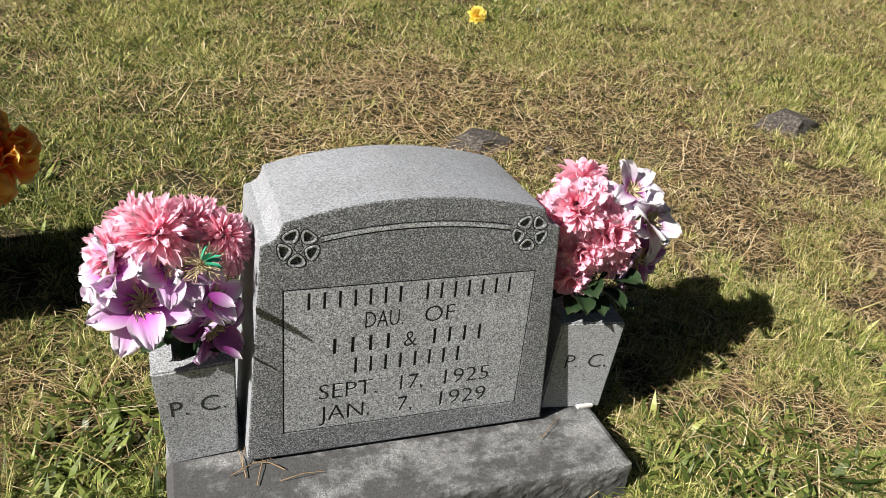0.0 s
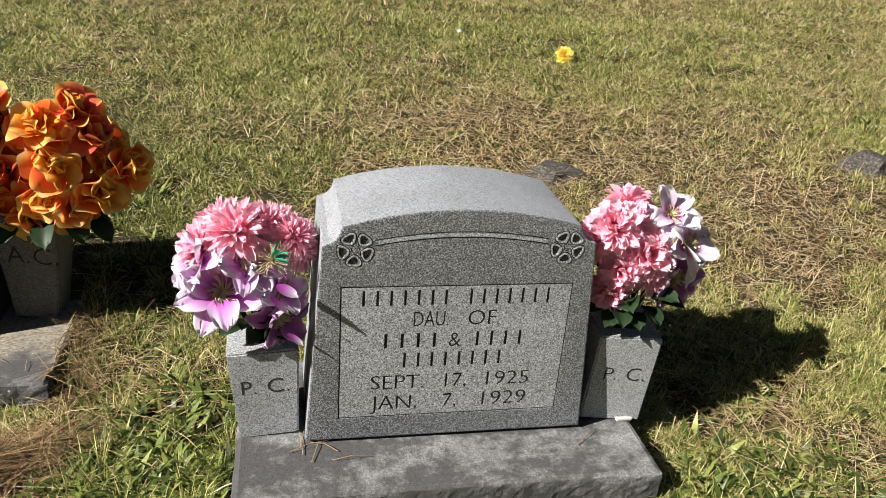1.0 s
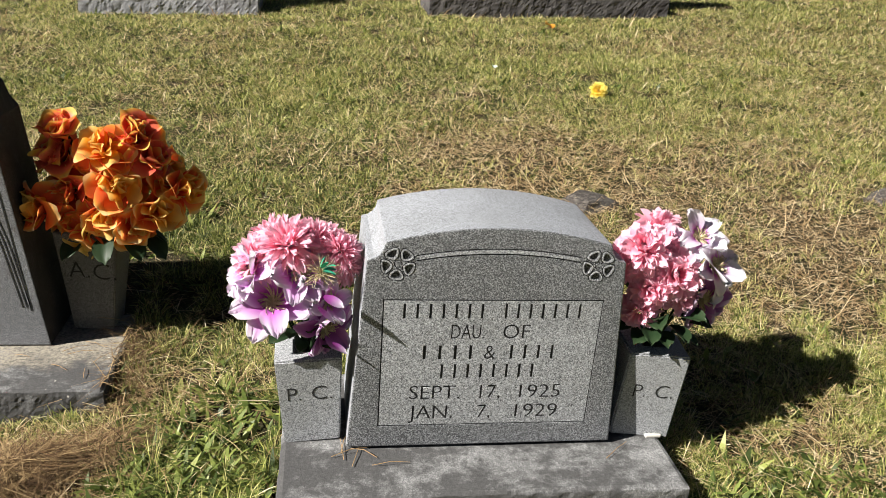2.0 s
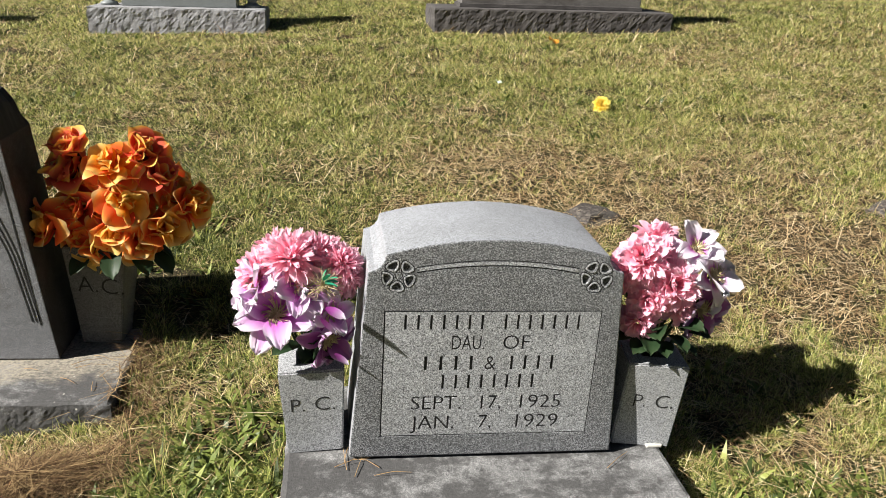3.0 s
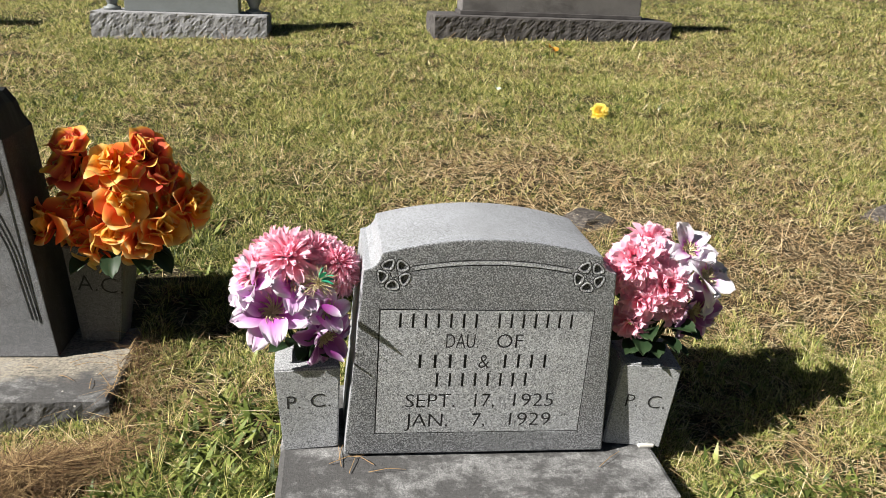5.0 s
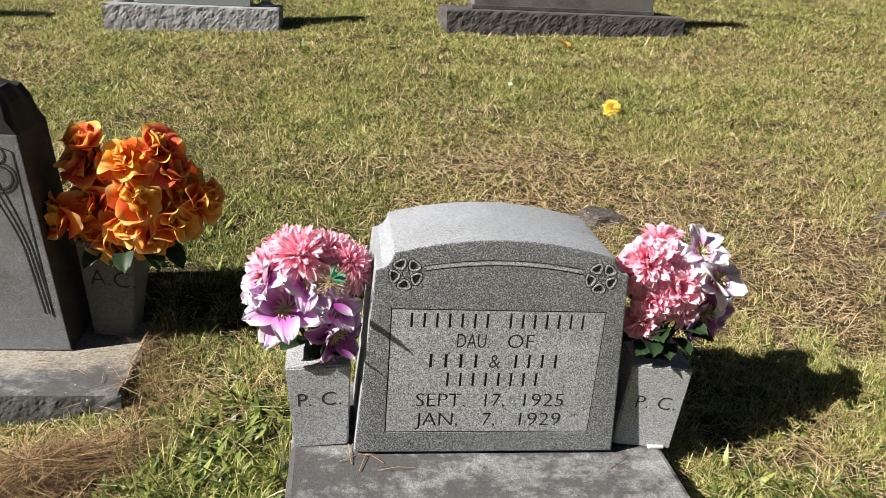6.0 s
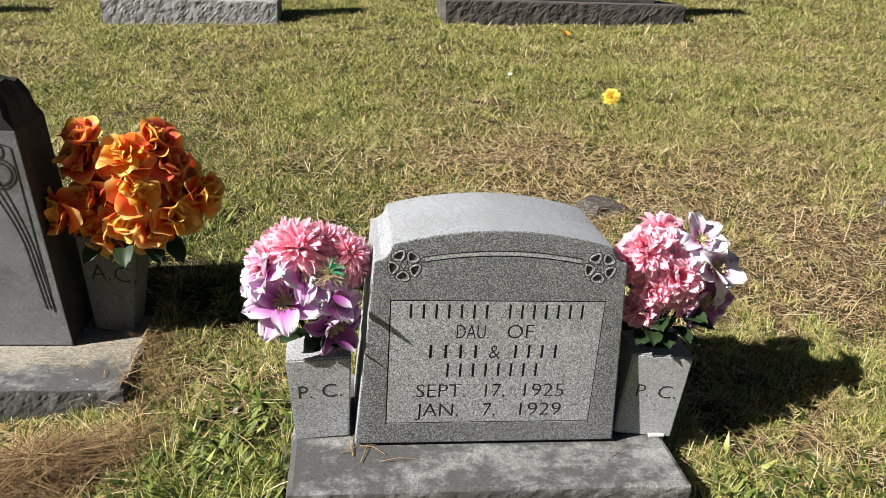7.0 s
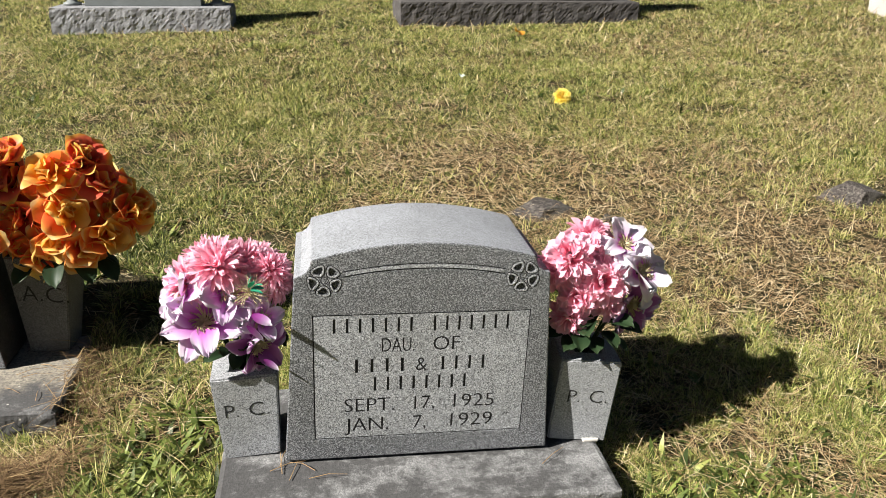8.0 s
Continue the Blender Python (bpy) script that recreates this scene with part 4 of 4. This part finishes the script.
    for at, s, mats, op in (((-1.020, 0.75, 0.455), 0.072, red, 0.1), ((-1.030, 0.76, 0.395), 0.078, red, 0.3), ((-0.918, 0.72, 0.425), 0.074, gold, 1.0), ((-0.850, 0.75, 0.460), 0.072, red, 0.1),
                            ((-1.078, 0.71, 0.268), 0.078, gold, 1.0), ((-0.971, 0.72, 0.205), 0.070, gold, 0.4), ((-0.888, 0.70, 0.335), 0.074, gold, 1.0), ((-0.795, 0.72, 0.265), 0.072, gold, 0.9),
                            ((-0.735, 0.76, 0.318), 0.068, gold, 0.4), ((-0.815, 0.75, 0.400), 0.070, red, 0.7), ((-0.775, 0.80, 0.350), 0.052, gold, 0.5), ((-1.005, 0.73, 0.315), 0.072, red, 0.8),
                            ((-0.925, 0.71, 0.255), 0.066, gold, 0.7), ((-0.860, 0.71, 0.232), 0.070, warm, 0.5), ((-0.93, 0.90, 0.38), 0.080, red, 0.7), ((-0.82, 0.90, 0.33), 0.078, red, 0.7), ((-0.87, 0.78, 0.375), 0.076, red, 0.8), ((-0.96, 0.76, 0.375), 0.072, warm, 0.7), ((-0.80, 0.77, 0.33), 0.074, gold, 0.8),
                            ((-1.02, 0.74, 0.24), 0.066, warm, 0.5), ((-1.00, 0.80, 0.30), 0.078, red, 0.8), ((-0.95, 0.78, 0.27), 0.074, red, 0.7), ((-0.90, 0.74, 0.285), 0.07, red, 0.8)):
        rose(f, at, outward(at, c, (0.1, -0.5, 0.30)), s, mats, "orange and yellow cloth rose bloom" if mats is not red else "russet-orange cloth rose bloom", op)
        heads.append(at)
    for at, az, tip in (((-0.93, 0.70, 0.20), -80, 35), ((-0.88, 0.71, 0.20), -50, 35), ((-0.98, 0.72, 0.19), -130, 30), ((-0.86, 0.76, 0.20), -10, 30), ((-0.84, 0.74, 0.19), -30, 40)):
        leaf(f, at, az, tip, 0.10)
    stems(f, (-0.985, 0.765, 0.16), heads)
    return f


left_bouquet()
right_bouquet()
orange_bouquet()


def yellow_flower():
    x, y = 1.06, 2.50
    f = thing("yellow_flower", pose(x, y, gz(x, y)), "single yellow cloth flower head lying in the grass", "flower")
    g = Geo()
    rng = np.random.default_rng(77)
    for k in range(34):
        t = k / 34
        grid, us = petal_grid(rng, 0.056 * (0.6 + 0.4 * t), 0.026, 0, -0.3, 0.3, 0.12, 0.7, 5, 5, 0.4)
        g.sheet(Matrix.Rotation(k * 2.4, 4, "Z") @ Matrix.Rotation(-(1.45 - 1.4 * t), 4, "Y"), grid, us)
    part("bloom", g.mesh("bloom"), YELLOWSOLID, f, "", aim((0, 0, 0.032), (-0.1, -0.75, 0.6)))
    g = Geo()
    g.tube([(0, 0.01, 0.03), (0.02, 0.05, 0.015), (0.03, 0.10, 0.012)], 0.003, 6, 0.8)
    part("stem", g.mesh("stem"), LEAF, f)


yellow_flower()


def fallen_leaf():
    x, y = 1.22, 4.05
    g = Geo()
    rng = np.random.default_rng(6)
    grid, us = petal_grid(rng, 0.10, 0.075, 0.3, -0.7, 0.35, 0.15, 0.3, 8, 7)
    g.sheet(Matrix.Identity(4), grid, us)
    me = g.mesh("fallen_leaf")
    ob = part("fallen_leaf", me, petal_material("autumn_leaf", ((0.0, (0.55, 0.22, 0.03)), (1.0, (0.75, 0.42, 0.06)))), None, "", pose(x, y, gz(x, y) + 0.025, 20, -15, 100))
    tagged(ob, "single orange fallen leaf lying on the grass", "leaf")


fallen_leaf()


def pale_scrap():
    x, y = 0.62, 3.05
    g = Geo()
    rng = np.random.default_rng(9)
    grid, us = round_petal(rng, 0.06, 0.05, 0.4, -0.8, 0.3, 0.2)
    g.sheet(Matrix.Identity(4), grid, us)
    ob = part("plastic_scrap", g.mesh("plastic_scrap"), Mat("pale_plastic", 0.35).colour(lin(0.55, 0.66, 0.62)).m, None, "", pose(x, y, gz(x, y) + 0.02, 10, 0, 70))
    tagged(ob, "small pale crumpled plastic scrap in the grass", "scrap")


pale_scrap()

# ---- the turf ----
soil = Mat("soil", 0.95, spec=0.2)
soil.colour(soil.mix(soil.ramp(soil.noise(3.0, 5.0), (0.4, (0, 0, 0)), (0.62, (1, 1, 1))), soil.ramp(soil.noise(120.0, 4.0, 0.7), (0.36, (0.009, 0.007, 0.004)), (0.52, (0.042, 0.033, 0.016)), (0.66, (0.15, 0.115, 0.055))),
                     soil.ramp(soil.noise(130.0, 4.0, 0.7), (0.36, (0.008, 0.009, 0.004)), (0.52, (0.036, 0.040, 0.013)), (0.66, (0.11, 0.12, 0.04)))))
soil.bump(soil.noise(90.0, 5.0, 0.7), 1.0, 0.02)


def ground():
    def axis(fine0, fine1, step, far):
        a = list(np.arange(fine0, fine1 + 1e-6, step))
        d, p, q, lo, hi = step, fine0, fine1, [], []
        while q < far:
            d *= 1.22
            q += d
            p -= d
            hi.append(q)
            lo.append(p)
        return np.array(lo[::-1] + a + hi)
    xs, ys = axis(-3.0, 4.0, 0.06, 900.0), axis(-1.8, 6.0, 0.06, 900.0)
    X, Y = np.meshgrid(xs, ys, indexing="ij")
    Z = ground_z(X, Y)
    r, c = X.shape
    i = np.arange((r - 1) * (c - 1))
    q = (i // (c - 1)) * c + i % (c - 1)
    tris = np.concatenate([np.stack([q, q + c, q + c + 1], 1), np.stack([q, q + c + 1, q + 1], 1)])
    g = part("ground", soup("ground", np.stack([X, Y, Z], 2).reshape(-1, 3), tris, smooth=True), soil.m)
    tagged(g, "sloping cemetery turf with thin soil and thatch", "ground", kind="structure")


ground()

RNG = np.random.default_rng(11)
FOOTPRINTS = ((-0.432, 0.422, -0.158, 0.29), (-2.05, -0.892, 0.385, 0.90), (-2.08, -0.83, 4.69, 5.12), (0.42, 2.3, 4.58, 5.1))


def scatter(count, near=-0.75, far=7.5, power=1.15):
    """Places in the camera's wedge of lawn, before and behind the stones, denser near them."""
    u = RNG.random(int(count * 1.3))
    d0, d1 = near + 1.5, far + 1.5
    e = 1 - power
    d = (d0 ** e + u * (d1 ** e - d0 ** e)) ** (1 / e)
    y = d - 1.5
    x = -0.25 + (RNG.random(len(u)) * 2 - 1) * (0.78 * d + 0.25) + 0.15 * d
    keep = np.ones(len(u), bool)
    for a, b, c, e2 in FOOTPRINTS:
        keep &= ~((x > a) & (x < b) & (y > c) & (y < e2))
    return x[keep][:count], y[keep][:count], d[keep][:count]


def dryness(x, y):
    """0 green to 1 straw, in patches, with thatch behind and beside the stone."""
    def spot(cx, cy, rx, ry):
        return np.exp(-((x - cx) / rx) ** 2 - ((y - cy) / ry) ** 2)
    d = 0.32 + 0.6 * (lattice(x, y, 0.7, 21) - 0.5) + 0.55 * (lattice(x, y, 0.23, 22) - 0.5) + 0.3 * (lattice(x, y, 0.09, 23) - 0.5)
    d += 0.60 * spot(0.25, 1.15, 0.6, 0.5) + 0.65 * spot(1.0, 1.15, 0.6, 0.6) + 0.45 * spot(1.3, 0.75, 0.4, 0.4) + 0.8 * spot(-1.0, 0.12, 0.28, 0.2) + 0.35 * spot(0.75, 0.05, 0.25, 0.2)
    d += 0.3 * spot(0.3, 1.8, 1.6, 0.5) - 0.45 * spot(-0.65, 0.05, 0.28, 0.32) - 0.60 * spot(-0.70, 1.15, 0.65, 0.8) + 0.40 * spot(-0.72, 0.42, 0.16, 0.12) + 0.3 * spot(-0.62, 0.52, 0.3, 0.12) - 0.2 * spot(0.65, -0.2, 0.3, 0.12)
    d += 0.22 * np.clip((x - 0.9) / 1.2, 0, 1) * np.clip((y + 0.2) / 0.8, 0, 1)
    return np.clip(d, 0, 1)


def lush(x, y):
    """The two deep green corners beside the base."""
    a = np.exp(-((x + 0.68) / 0.25) ** 2 - ((y - 0.10) / 0.32) ** 2)
    b = np.exp(-((x - 0.66) / 0.22) ** 2 - ((y + 0.16) / 0.14) ** 2)
    return np.clip(a + 0.8 * b, 0, 1)


def deep_green_share(x, y):
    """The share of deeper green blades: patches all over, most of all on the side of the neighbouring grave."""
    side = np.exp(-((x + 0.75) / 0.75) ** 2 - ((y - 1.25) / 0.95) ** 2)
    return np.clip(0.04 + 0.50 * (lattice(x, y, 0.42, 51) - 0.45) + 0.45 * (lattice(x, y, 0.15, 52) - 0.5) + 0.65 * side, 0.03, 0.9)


def blades(x, y, z, length, width, az, lean, droop, turn=None, plain=False):
    """Bent three-piece blades, or plain one-piece ones: lean 0 upright to 1 flat."""
    n = len(x)
    dirx, diry = np.cos(az), np.sin(az)
    sx, sy = -np.sin(az if turn is None else az + turn), np.cos(az if turn is None else az + turn)
    rows = []
    for s, w in ((0.0, 1.0), (1.0, 0.0)) if plain else ((0.0, 1.0), (0.55, 0.85), (1.0, 0.0)):
        out = length * (lean * s + droop * s * s * (1 - lean))
        up = length * ((1 - lean) * s - 0.5 * droop * s * s * (1 - lean))
        px, py, pz = x + dirx * out, y + diry * out, z + up
        if w:
            rows += [np.stack([px - sx * width * w / 2, py - sy * width * w / 2, pz], 1), np.stack([px + sx * width * w / 2, py + sy * width * w / 2, pz], 1)]
        else:
            rows.append(np.stack([px, py, pz], 1))
    v = np.stack(rows, 1).reshape(-1, 3)
    if plain:
        return v, np.arange(n)[:, None] * 3 + np.array([[0, 1, 2]])
    b = np.arange(n)[:, None] * 5
    t = np.concatenate([b + np.array([[0, 1, 3]]), b + np.array([[0, 3, 2]]), b + np.array([[2, 3, 4]])])
    return v, t


def leaf_material(name, stops, rough=0.6, wide=0.12):
    m = Mat(name, rough, spec=0.3)
    c = m.ramp(m.island(), *stops)
    c = m.mix(m.noise(2.2, 3.0), c, m.mix(0.25, c, (1.0, 0.9, 0.5, 1.0), "MULTIPLY"))
    m.colour(c)
    tr = m.t.nodes.new("ShaderNodeBsdfTranslucent")
    m.link(c, tr.inputs[0])
    mx = m.t.nodes.new("ShaderNodeMixShader")
    mx.inputs[0].default_value = wide
    out = m.t.nodes["Material Output"]
    m.link(m.b.outputs[0], mx.inputs[1])
    m.link(tr.outputs[0], mx.inputs[2])
    m.link(mx.outputs[0], out.inputs[0])
    return m.m


GREEN = leaf_material("grass_green", ((0.0, (0.055, 0.082, 0.018)), (0.30, (0.17, 0.21, 0.045)), (0.62, (0.43, 0.45, 0.135)), (1.0, (0.78, 0.71, 0.36))), 0.5, 0.32)
STRAW = leaf_material("grass_straw", ((0.0, (0.15, 0.085, 0.042)), (0.35, (0.34, 0.225, 0.115)), (0.7, (0.56, 0.43, 0.24)), (1.0, (0.82, 0.71, 0.50))), 0.6, 0.12)
BROWN = leaf_material("grass_dead", ((0.0, (0.05, 0.028, 0.015)), (0.5, (0.15, 0.09, 0.042)), (1.0, (0.44, 0.32, 0.17))), 0.7, 0.1)
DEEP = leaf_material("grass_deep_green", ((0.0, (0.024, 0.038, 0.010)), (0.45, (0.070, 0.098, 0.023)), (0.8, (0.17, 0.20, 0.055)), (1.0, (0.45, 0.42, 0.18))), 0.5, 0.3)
WEED = leaf_material("weed_green", ((0.0, (0.030, 0.050, 0.012)), (0.5, (0.105, 0.145, 0.034)), (0.85, (0.24, 0.29, 0.075)), (1.0, (0.31, 0.34, 0.10))), 0.45, 0.3)


def clear(x, y, grow=0.0):
    keep = np.ones(len(x), bool)
    for a, b, c, e in FOOTPRINTS:
        keep &= ~((x > a - grow) & (x < b + grow) & (y > c - grow) & (y < e + grow))
    return keep


def turf():
    # green grass in small tufts whose blades spread outwards
    cx, cy, cd = scatter(215000, power=1.0001)
    thin = lattice(cx, cy, 0.17, 31) * 0.5 + lattice(cx, cy, 0.07, 32) * 0.5
    ok = (thin > 0.41 - 0.16 * np.clip((cy - 0.9) / 1.2, 0, 1) + 0.07 * np.clip((0.55 - cy) / 0.5, 0, 1)) & (RNG.random(len(cx)) > dryness(cx, cy) * 0.93 * (1 - 0.45 * np.clip((cy - 1.7) / 1.2, 0, 1))) & (RNG.random(len(cx)) > 0.85 * np.clip(1.4 * lush(cx, cy), 0, 1))
    cx, cy, cd = cx[ok], cy[ok], cd[ok]
    per = 8
    tall = RNG.uniform(0.75, 1.25, len(cx)) * (0.65 + 0.45 * lattice(cx, cy, 0.35, 9) + 0.5 * lattice(cx, cy, 0.11, 10)) * (1 + 0.6 * lush(cx, cy))
    az = RNG.uniform(0, 6.283, len(cx) * per)
    far = np.repeat(np.clip(cd / 2.5, 0.75, 3.0), per)
    spread = np.abs(RNG.normal(0, 0.011, len(az))) * np.clip(far, 1, 2.2)
    x, y = np.repeat(cx, per) + np.cos(az) * spread, np.repeat(cy, per) + np.sin(az) * spread
    tall = np.repeat(tall, per)
    az = az + RNG.normal(0, 0.7, len(az))
    ok = clear(x, y)
    x, y, az, far, tall = x[ok], y[ok], az[ok], far[ok], tall[ok]
    k = len(x)
    long, wide = RNG.uniform(0.022, 0.055, k) * tall * np.clip(far, 1, 1.2), RNG.uniform(0.0020, 0.0040, k) * far
    lean, droop, turn = RNG.uniform(0.05, 0.60, k) + 0.22 * np.clip((y - 0.9) / 1.2, 0, 1), RNG.uniform(0, 1.1, k), RNG.uniform(-0.7, 0.7, k)
    deep = RNG.random(k) < deep_green_share(x, y)
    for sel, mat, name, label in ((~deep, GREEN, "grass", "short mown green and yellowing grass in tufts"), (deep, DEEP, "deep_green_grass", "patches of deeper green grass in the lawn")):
        vs, ts, base = [], [], 0
        for back in (False, True):
            m = sel & ((y > 1.7) == back)
            v, t = blades(x[m], y[m], ground_z(x[m], y[m]) - 0.004, long[m], wide[m], az[m], lean[m], droop[m], turn[m], back)
            vs.append(v)
            ts.append(t + base)
            base += len(v)
        tagged(part(name, soup(name, np.concatenate(vs), np.concatenate(ts)), mat), label, "grass", kind="stuff")
    x, y, d = scatter(300000, power=1.2)
    dry = dryness(x, y)
    pick = RNG.random(len(x)) < (0.17 + 0.85 * dry + 0.12 * np.clip((y - 1.8) / 2, 0, 1)) * (1 - 0.15 * lush(x, y)) * (0.68 + 0.32 * np.clip((y - 0.9) / 1.2, 0, 1) - 0.22 * np.clip((0.55 - y) / 0.5, 0, 1)) * (1 - 0.45 * np.exp(-((x + 0.7) / 0.6) ** 2 - ((y - 1.15) / 0.7) ** 2))
    x, y, d = x[pick], y[pick], d[pick]
    k = len(x)
    far = np.clip(d / 2.3, 0.75, 2.6)
    long = RNG.uniform(0.03, 0.075, k) * np.where(RNG.random(k) < 0.06, 2.2, 1.0)
    flat = RNG.random(k)
    v, t = blades(x, y, ground_z(x, y) + 0.026 * flat ** 2, long * np.clip(far, 1, 1.4), RNG.uniform(0.0012, 0.0026, k) * far, RNG.uniform(0, 6.283, k), np.where(flat < 0.3, RNG.uniform(0.4, 0.8, k), RNG.uniform(0.8, 1.05, k)), RNG.uniform(-0.1, 0.6, k), RNG.uniform(-0.5, 0.5, k))
    g = part("dry_grass", soup("dry_grass", v, t), STRAW)
    tagged(g, "loose dry straw-coloured grass clippings", "dry grass", kind="stuff")
    # long bent stems that the mower left
    x, y, d = scatter(4200, -0.75, 5.5, 1.4)
    k = len(x)
    v, t = blades(x, y, ground_z(x, y), RNG.uniform(0.09, 0.24, k), RNG.uniform(0.0016, 0.0030, k), RNG.uniform(0, 6.283, k), RNG.uniform(0.45, 0.92, k), RNG.uniform(0.3, 1.2, k), RNG.uniform(-0.5, 0.5, k))
    g = part("long_stems", soup("long_stems", v, t), STRAW)
    tagged(g, "long bent dry grass stems above the mown turf", "dry grass", kind="stuff")
    # a raked heap of dead grass
    k = 4600
    r, a = np.abs(RNG.normal(0, 0.5, k)), RNG.uniform(0, 6.283, k)
    x = -1.02 + 0.36 * r * np.cos(a)
    y = 0.135 + 0.15 * r * np.sin(a) + 0.35 * np.clip(x + 1.02, -0.1, 0.4)
    v, t = blades(x, y, ground_z(x, y) + RNG.uniform(0, 0.085, k) * np.exp(-1.5 * r * r), RNG.uniform(0.05, 0.15, k), RNG.uniform(0.0010, 0.0020, k), RNG.normal(0.6, 1.0, k) + np.pi * (RNG.random(k) < 0.5), RNG.uniform(0.8, 1.0, k), RNG.uniform(-0.3, 0.5, k), RNG.uniform(-0.5, 0.5, k))
    g = part("grass_heap", soup("grass_heap", v, t), BROWN)
    tagged(g, "small heap of dead brown grass clippings", "dry grass", kind="stuff")
    # dead stems swept against the end of the neighbouring base
    k = 900
    x, y = -0.872 + np.abs(RNG.normal(0, 0.055, k)) - 0.015, RNG.uniform(0.36, 0.72, k)
    on = x < -0.882
    v, t = blades(x, y, np.where(on, -0.093, ground_z(x, y)) + RNG.uniform(0, 0.03, k), RNG.uniform(0.04, 0.13, k), RNG.uniform(0.0012, 0.0026, k), RNG.uniform(0, 6.283, k), RNG.uniform(0.7, 1.0, k), RNG.uniform(-0.2, 0.5, k), RNG.uniform(-0.5, 0.5, k))
    g = part("swept_stems", soup("swept_stems", v, t), BROWN)
    tagged(g, "dead brown stems swept against a stone base", "dry grass", kind="stuff")
    # broad blades in tufts
    cx, cy, d = scatter(2200, -0.75, 5.0, 1.9)
    ok = RNG.random(len(cx)) > dryness(cx, cy) * 1.3
    cx, cy = cx[ok], cy[ok]
    ax = np.concatenate([RNG.normal(-0.62, 0.11, 130), RNG.normal(0.64, 0.15, 110), RNG.normal(0.03, 0.012, 2), RNG.normal(-0.30, 0.3, 28)])
    ay = np.concatenate([RNG.normal(0.12, 0.15, 130), RNG.normal(-0.18, 0.09, 110), RNG.normal(-0.182, 0.004, 2), RNG.normal(-0.34, 0.06, 28)])
    cx, cy = np.concatenate([cx, ax]), np.concatenate([cy, ay])
    x, y = np.repeat(cx, 9) + RNG.normal(0, 0.018, len(cx) * 9), np.repeat(cy, 9) + RNG.normal(0, 0.018, len(cx) * 9)
    keep = np.ones(len(x), bool)
    for a, b, c, e2 in FOOTPRINTS:
        keep &= ~((x > a) & (x < b) & (y > c) & (y < e2))
    x, y = x[keep], y[keep]
    k = len(x)
    v, t = blades(x, y, ground_z(x, y) - 0.003, RNG.uniform(0.035, 0.10, k), RNG.uniform(0.006, 0.020, k), RNG.uniform(0, 6.283, k), RNG.uniform(0.2, 0.85, k), RNG.uniform(0.1, 1.0, k), RNG.uniform(-0.5, 0.5, k))
    g = part("broad_grass", soup("broad_grass", v, t), WEED)
    tagged(g, "tufts of broad bright green grass and weeds", "grass", kind="stuff")


turf()


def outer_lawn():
    """Coarser grass all round the camera's wedge of fine turf, as far as the lawn can be made out."""
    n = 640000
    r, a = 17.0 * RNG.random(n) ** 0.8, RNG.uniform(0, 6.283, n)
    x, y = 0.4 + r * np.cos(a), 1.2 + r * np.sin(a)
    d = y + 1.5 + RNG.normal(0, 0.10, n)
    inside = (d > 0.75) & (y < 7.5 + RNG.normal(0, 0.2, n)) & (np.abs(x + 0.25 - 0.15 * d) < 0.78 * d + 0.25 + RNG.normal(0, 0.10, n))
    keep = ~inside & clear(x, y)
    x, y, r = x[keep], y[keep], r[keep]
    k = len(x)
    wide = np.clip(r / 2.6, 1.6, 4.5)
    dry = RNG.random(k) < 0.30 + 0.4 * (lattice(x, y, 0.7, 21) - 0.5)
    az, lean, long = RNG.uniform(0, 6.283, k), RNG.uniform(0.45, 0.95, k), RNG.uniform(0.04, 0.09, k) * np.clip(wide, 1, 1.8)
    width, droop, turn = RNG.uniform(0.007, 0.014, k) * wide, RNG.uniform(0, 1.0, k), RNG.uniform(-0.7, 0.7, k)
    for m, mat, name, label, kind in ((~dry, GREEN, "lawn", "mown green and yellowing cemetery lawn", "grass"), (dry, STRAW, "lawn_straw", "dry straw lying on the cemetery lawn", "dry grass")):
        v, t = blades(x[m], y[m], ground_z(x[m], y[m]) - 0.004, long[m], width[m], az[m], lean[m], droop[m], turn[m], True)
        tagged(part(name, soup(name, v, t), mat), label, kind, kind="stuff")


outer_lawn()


def fallen_straws():
    """Loose stems on the two bases and against the stone's foot."""
    spots = [(-0.285, -0.012, -0.006, 20), (-0.27, -0.02, -0.006, 75), (-0.255, -0.016, -0.006, 150), (-0.20, -0.055, -0.006, 4), (-0.30, 0.0, -0.006, 95), (-0.297, 0.012, -0.004, 80), (0.30, -0.03, -0.006, 40),
             (-1.02, 0.50, -0.096, -35), (-0.98, 0.575, -0.096, 10), (-0.93, 0.54, -0.096, 60), (-1.0, 0.60, -0.096, 25), (-0.95, 0.47, -0.096, 100), (-1.13, 0.56, -0.096, -15), (-0.96, 0.62, -0.096, -30)]
    for x, y, z, a in spots:
        g = Geo()
        n = float(RNG.uniform(0.04, 0.085))
        c, s_ = math.cos(radians(a)), math.sin(radians(a))
        g.tube([(x - c * n / 2, y - s_ * n / 2, z + 0.002), (x, y, z + float(RNG.uniform(0.003, 0.012))), (x + c * n / 2, y + s_ * n / 2, z + 0.003)], 0.0009, 5, 0.6)
        tagged(part("straw", g.mesh("straw"), STRAW), "thin dry grass stem fallen on the stone base", "straw", "fallen straws")


fallen_straws()
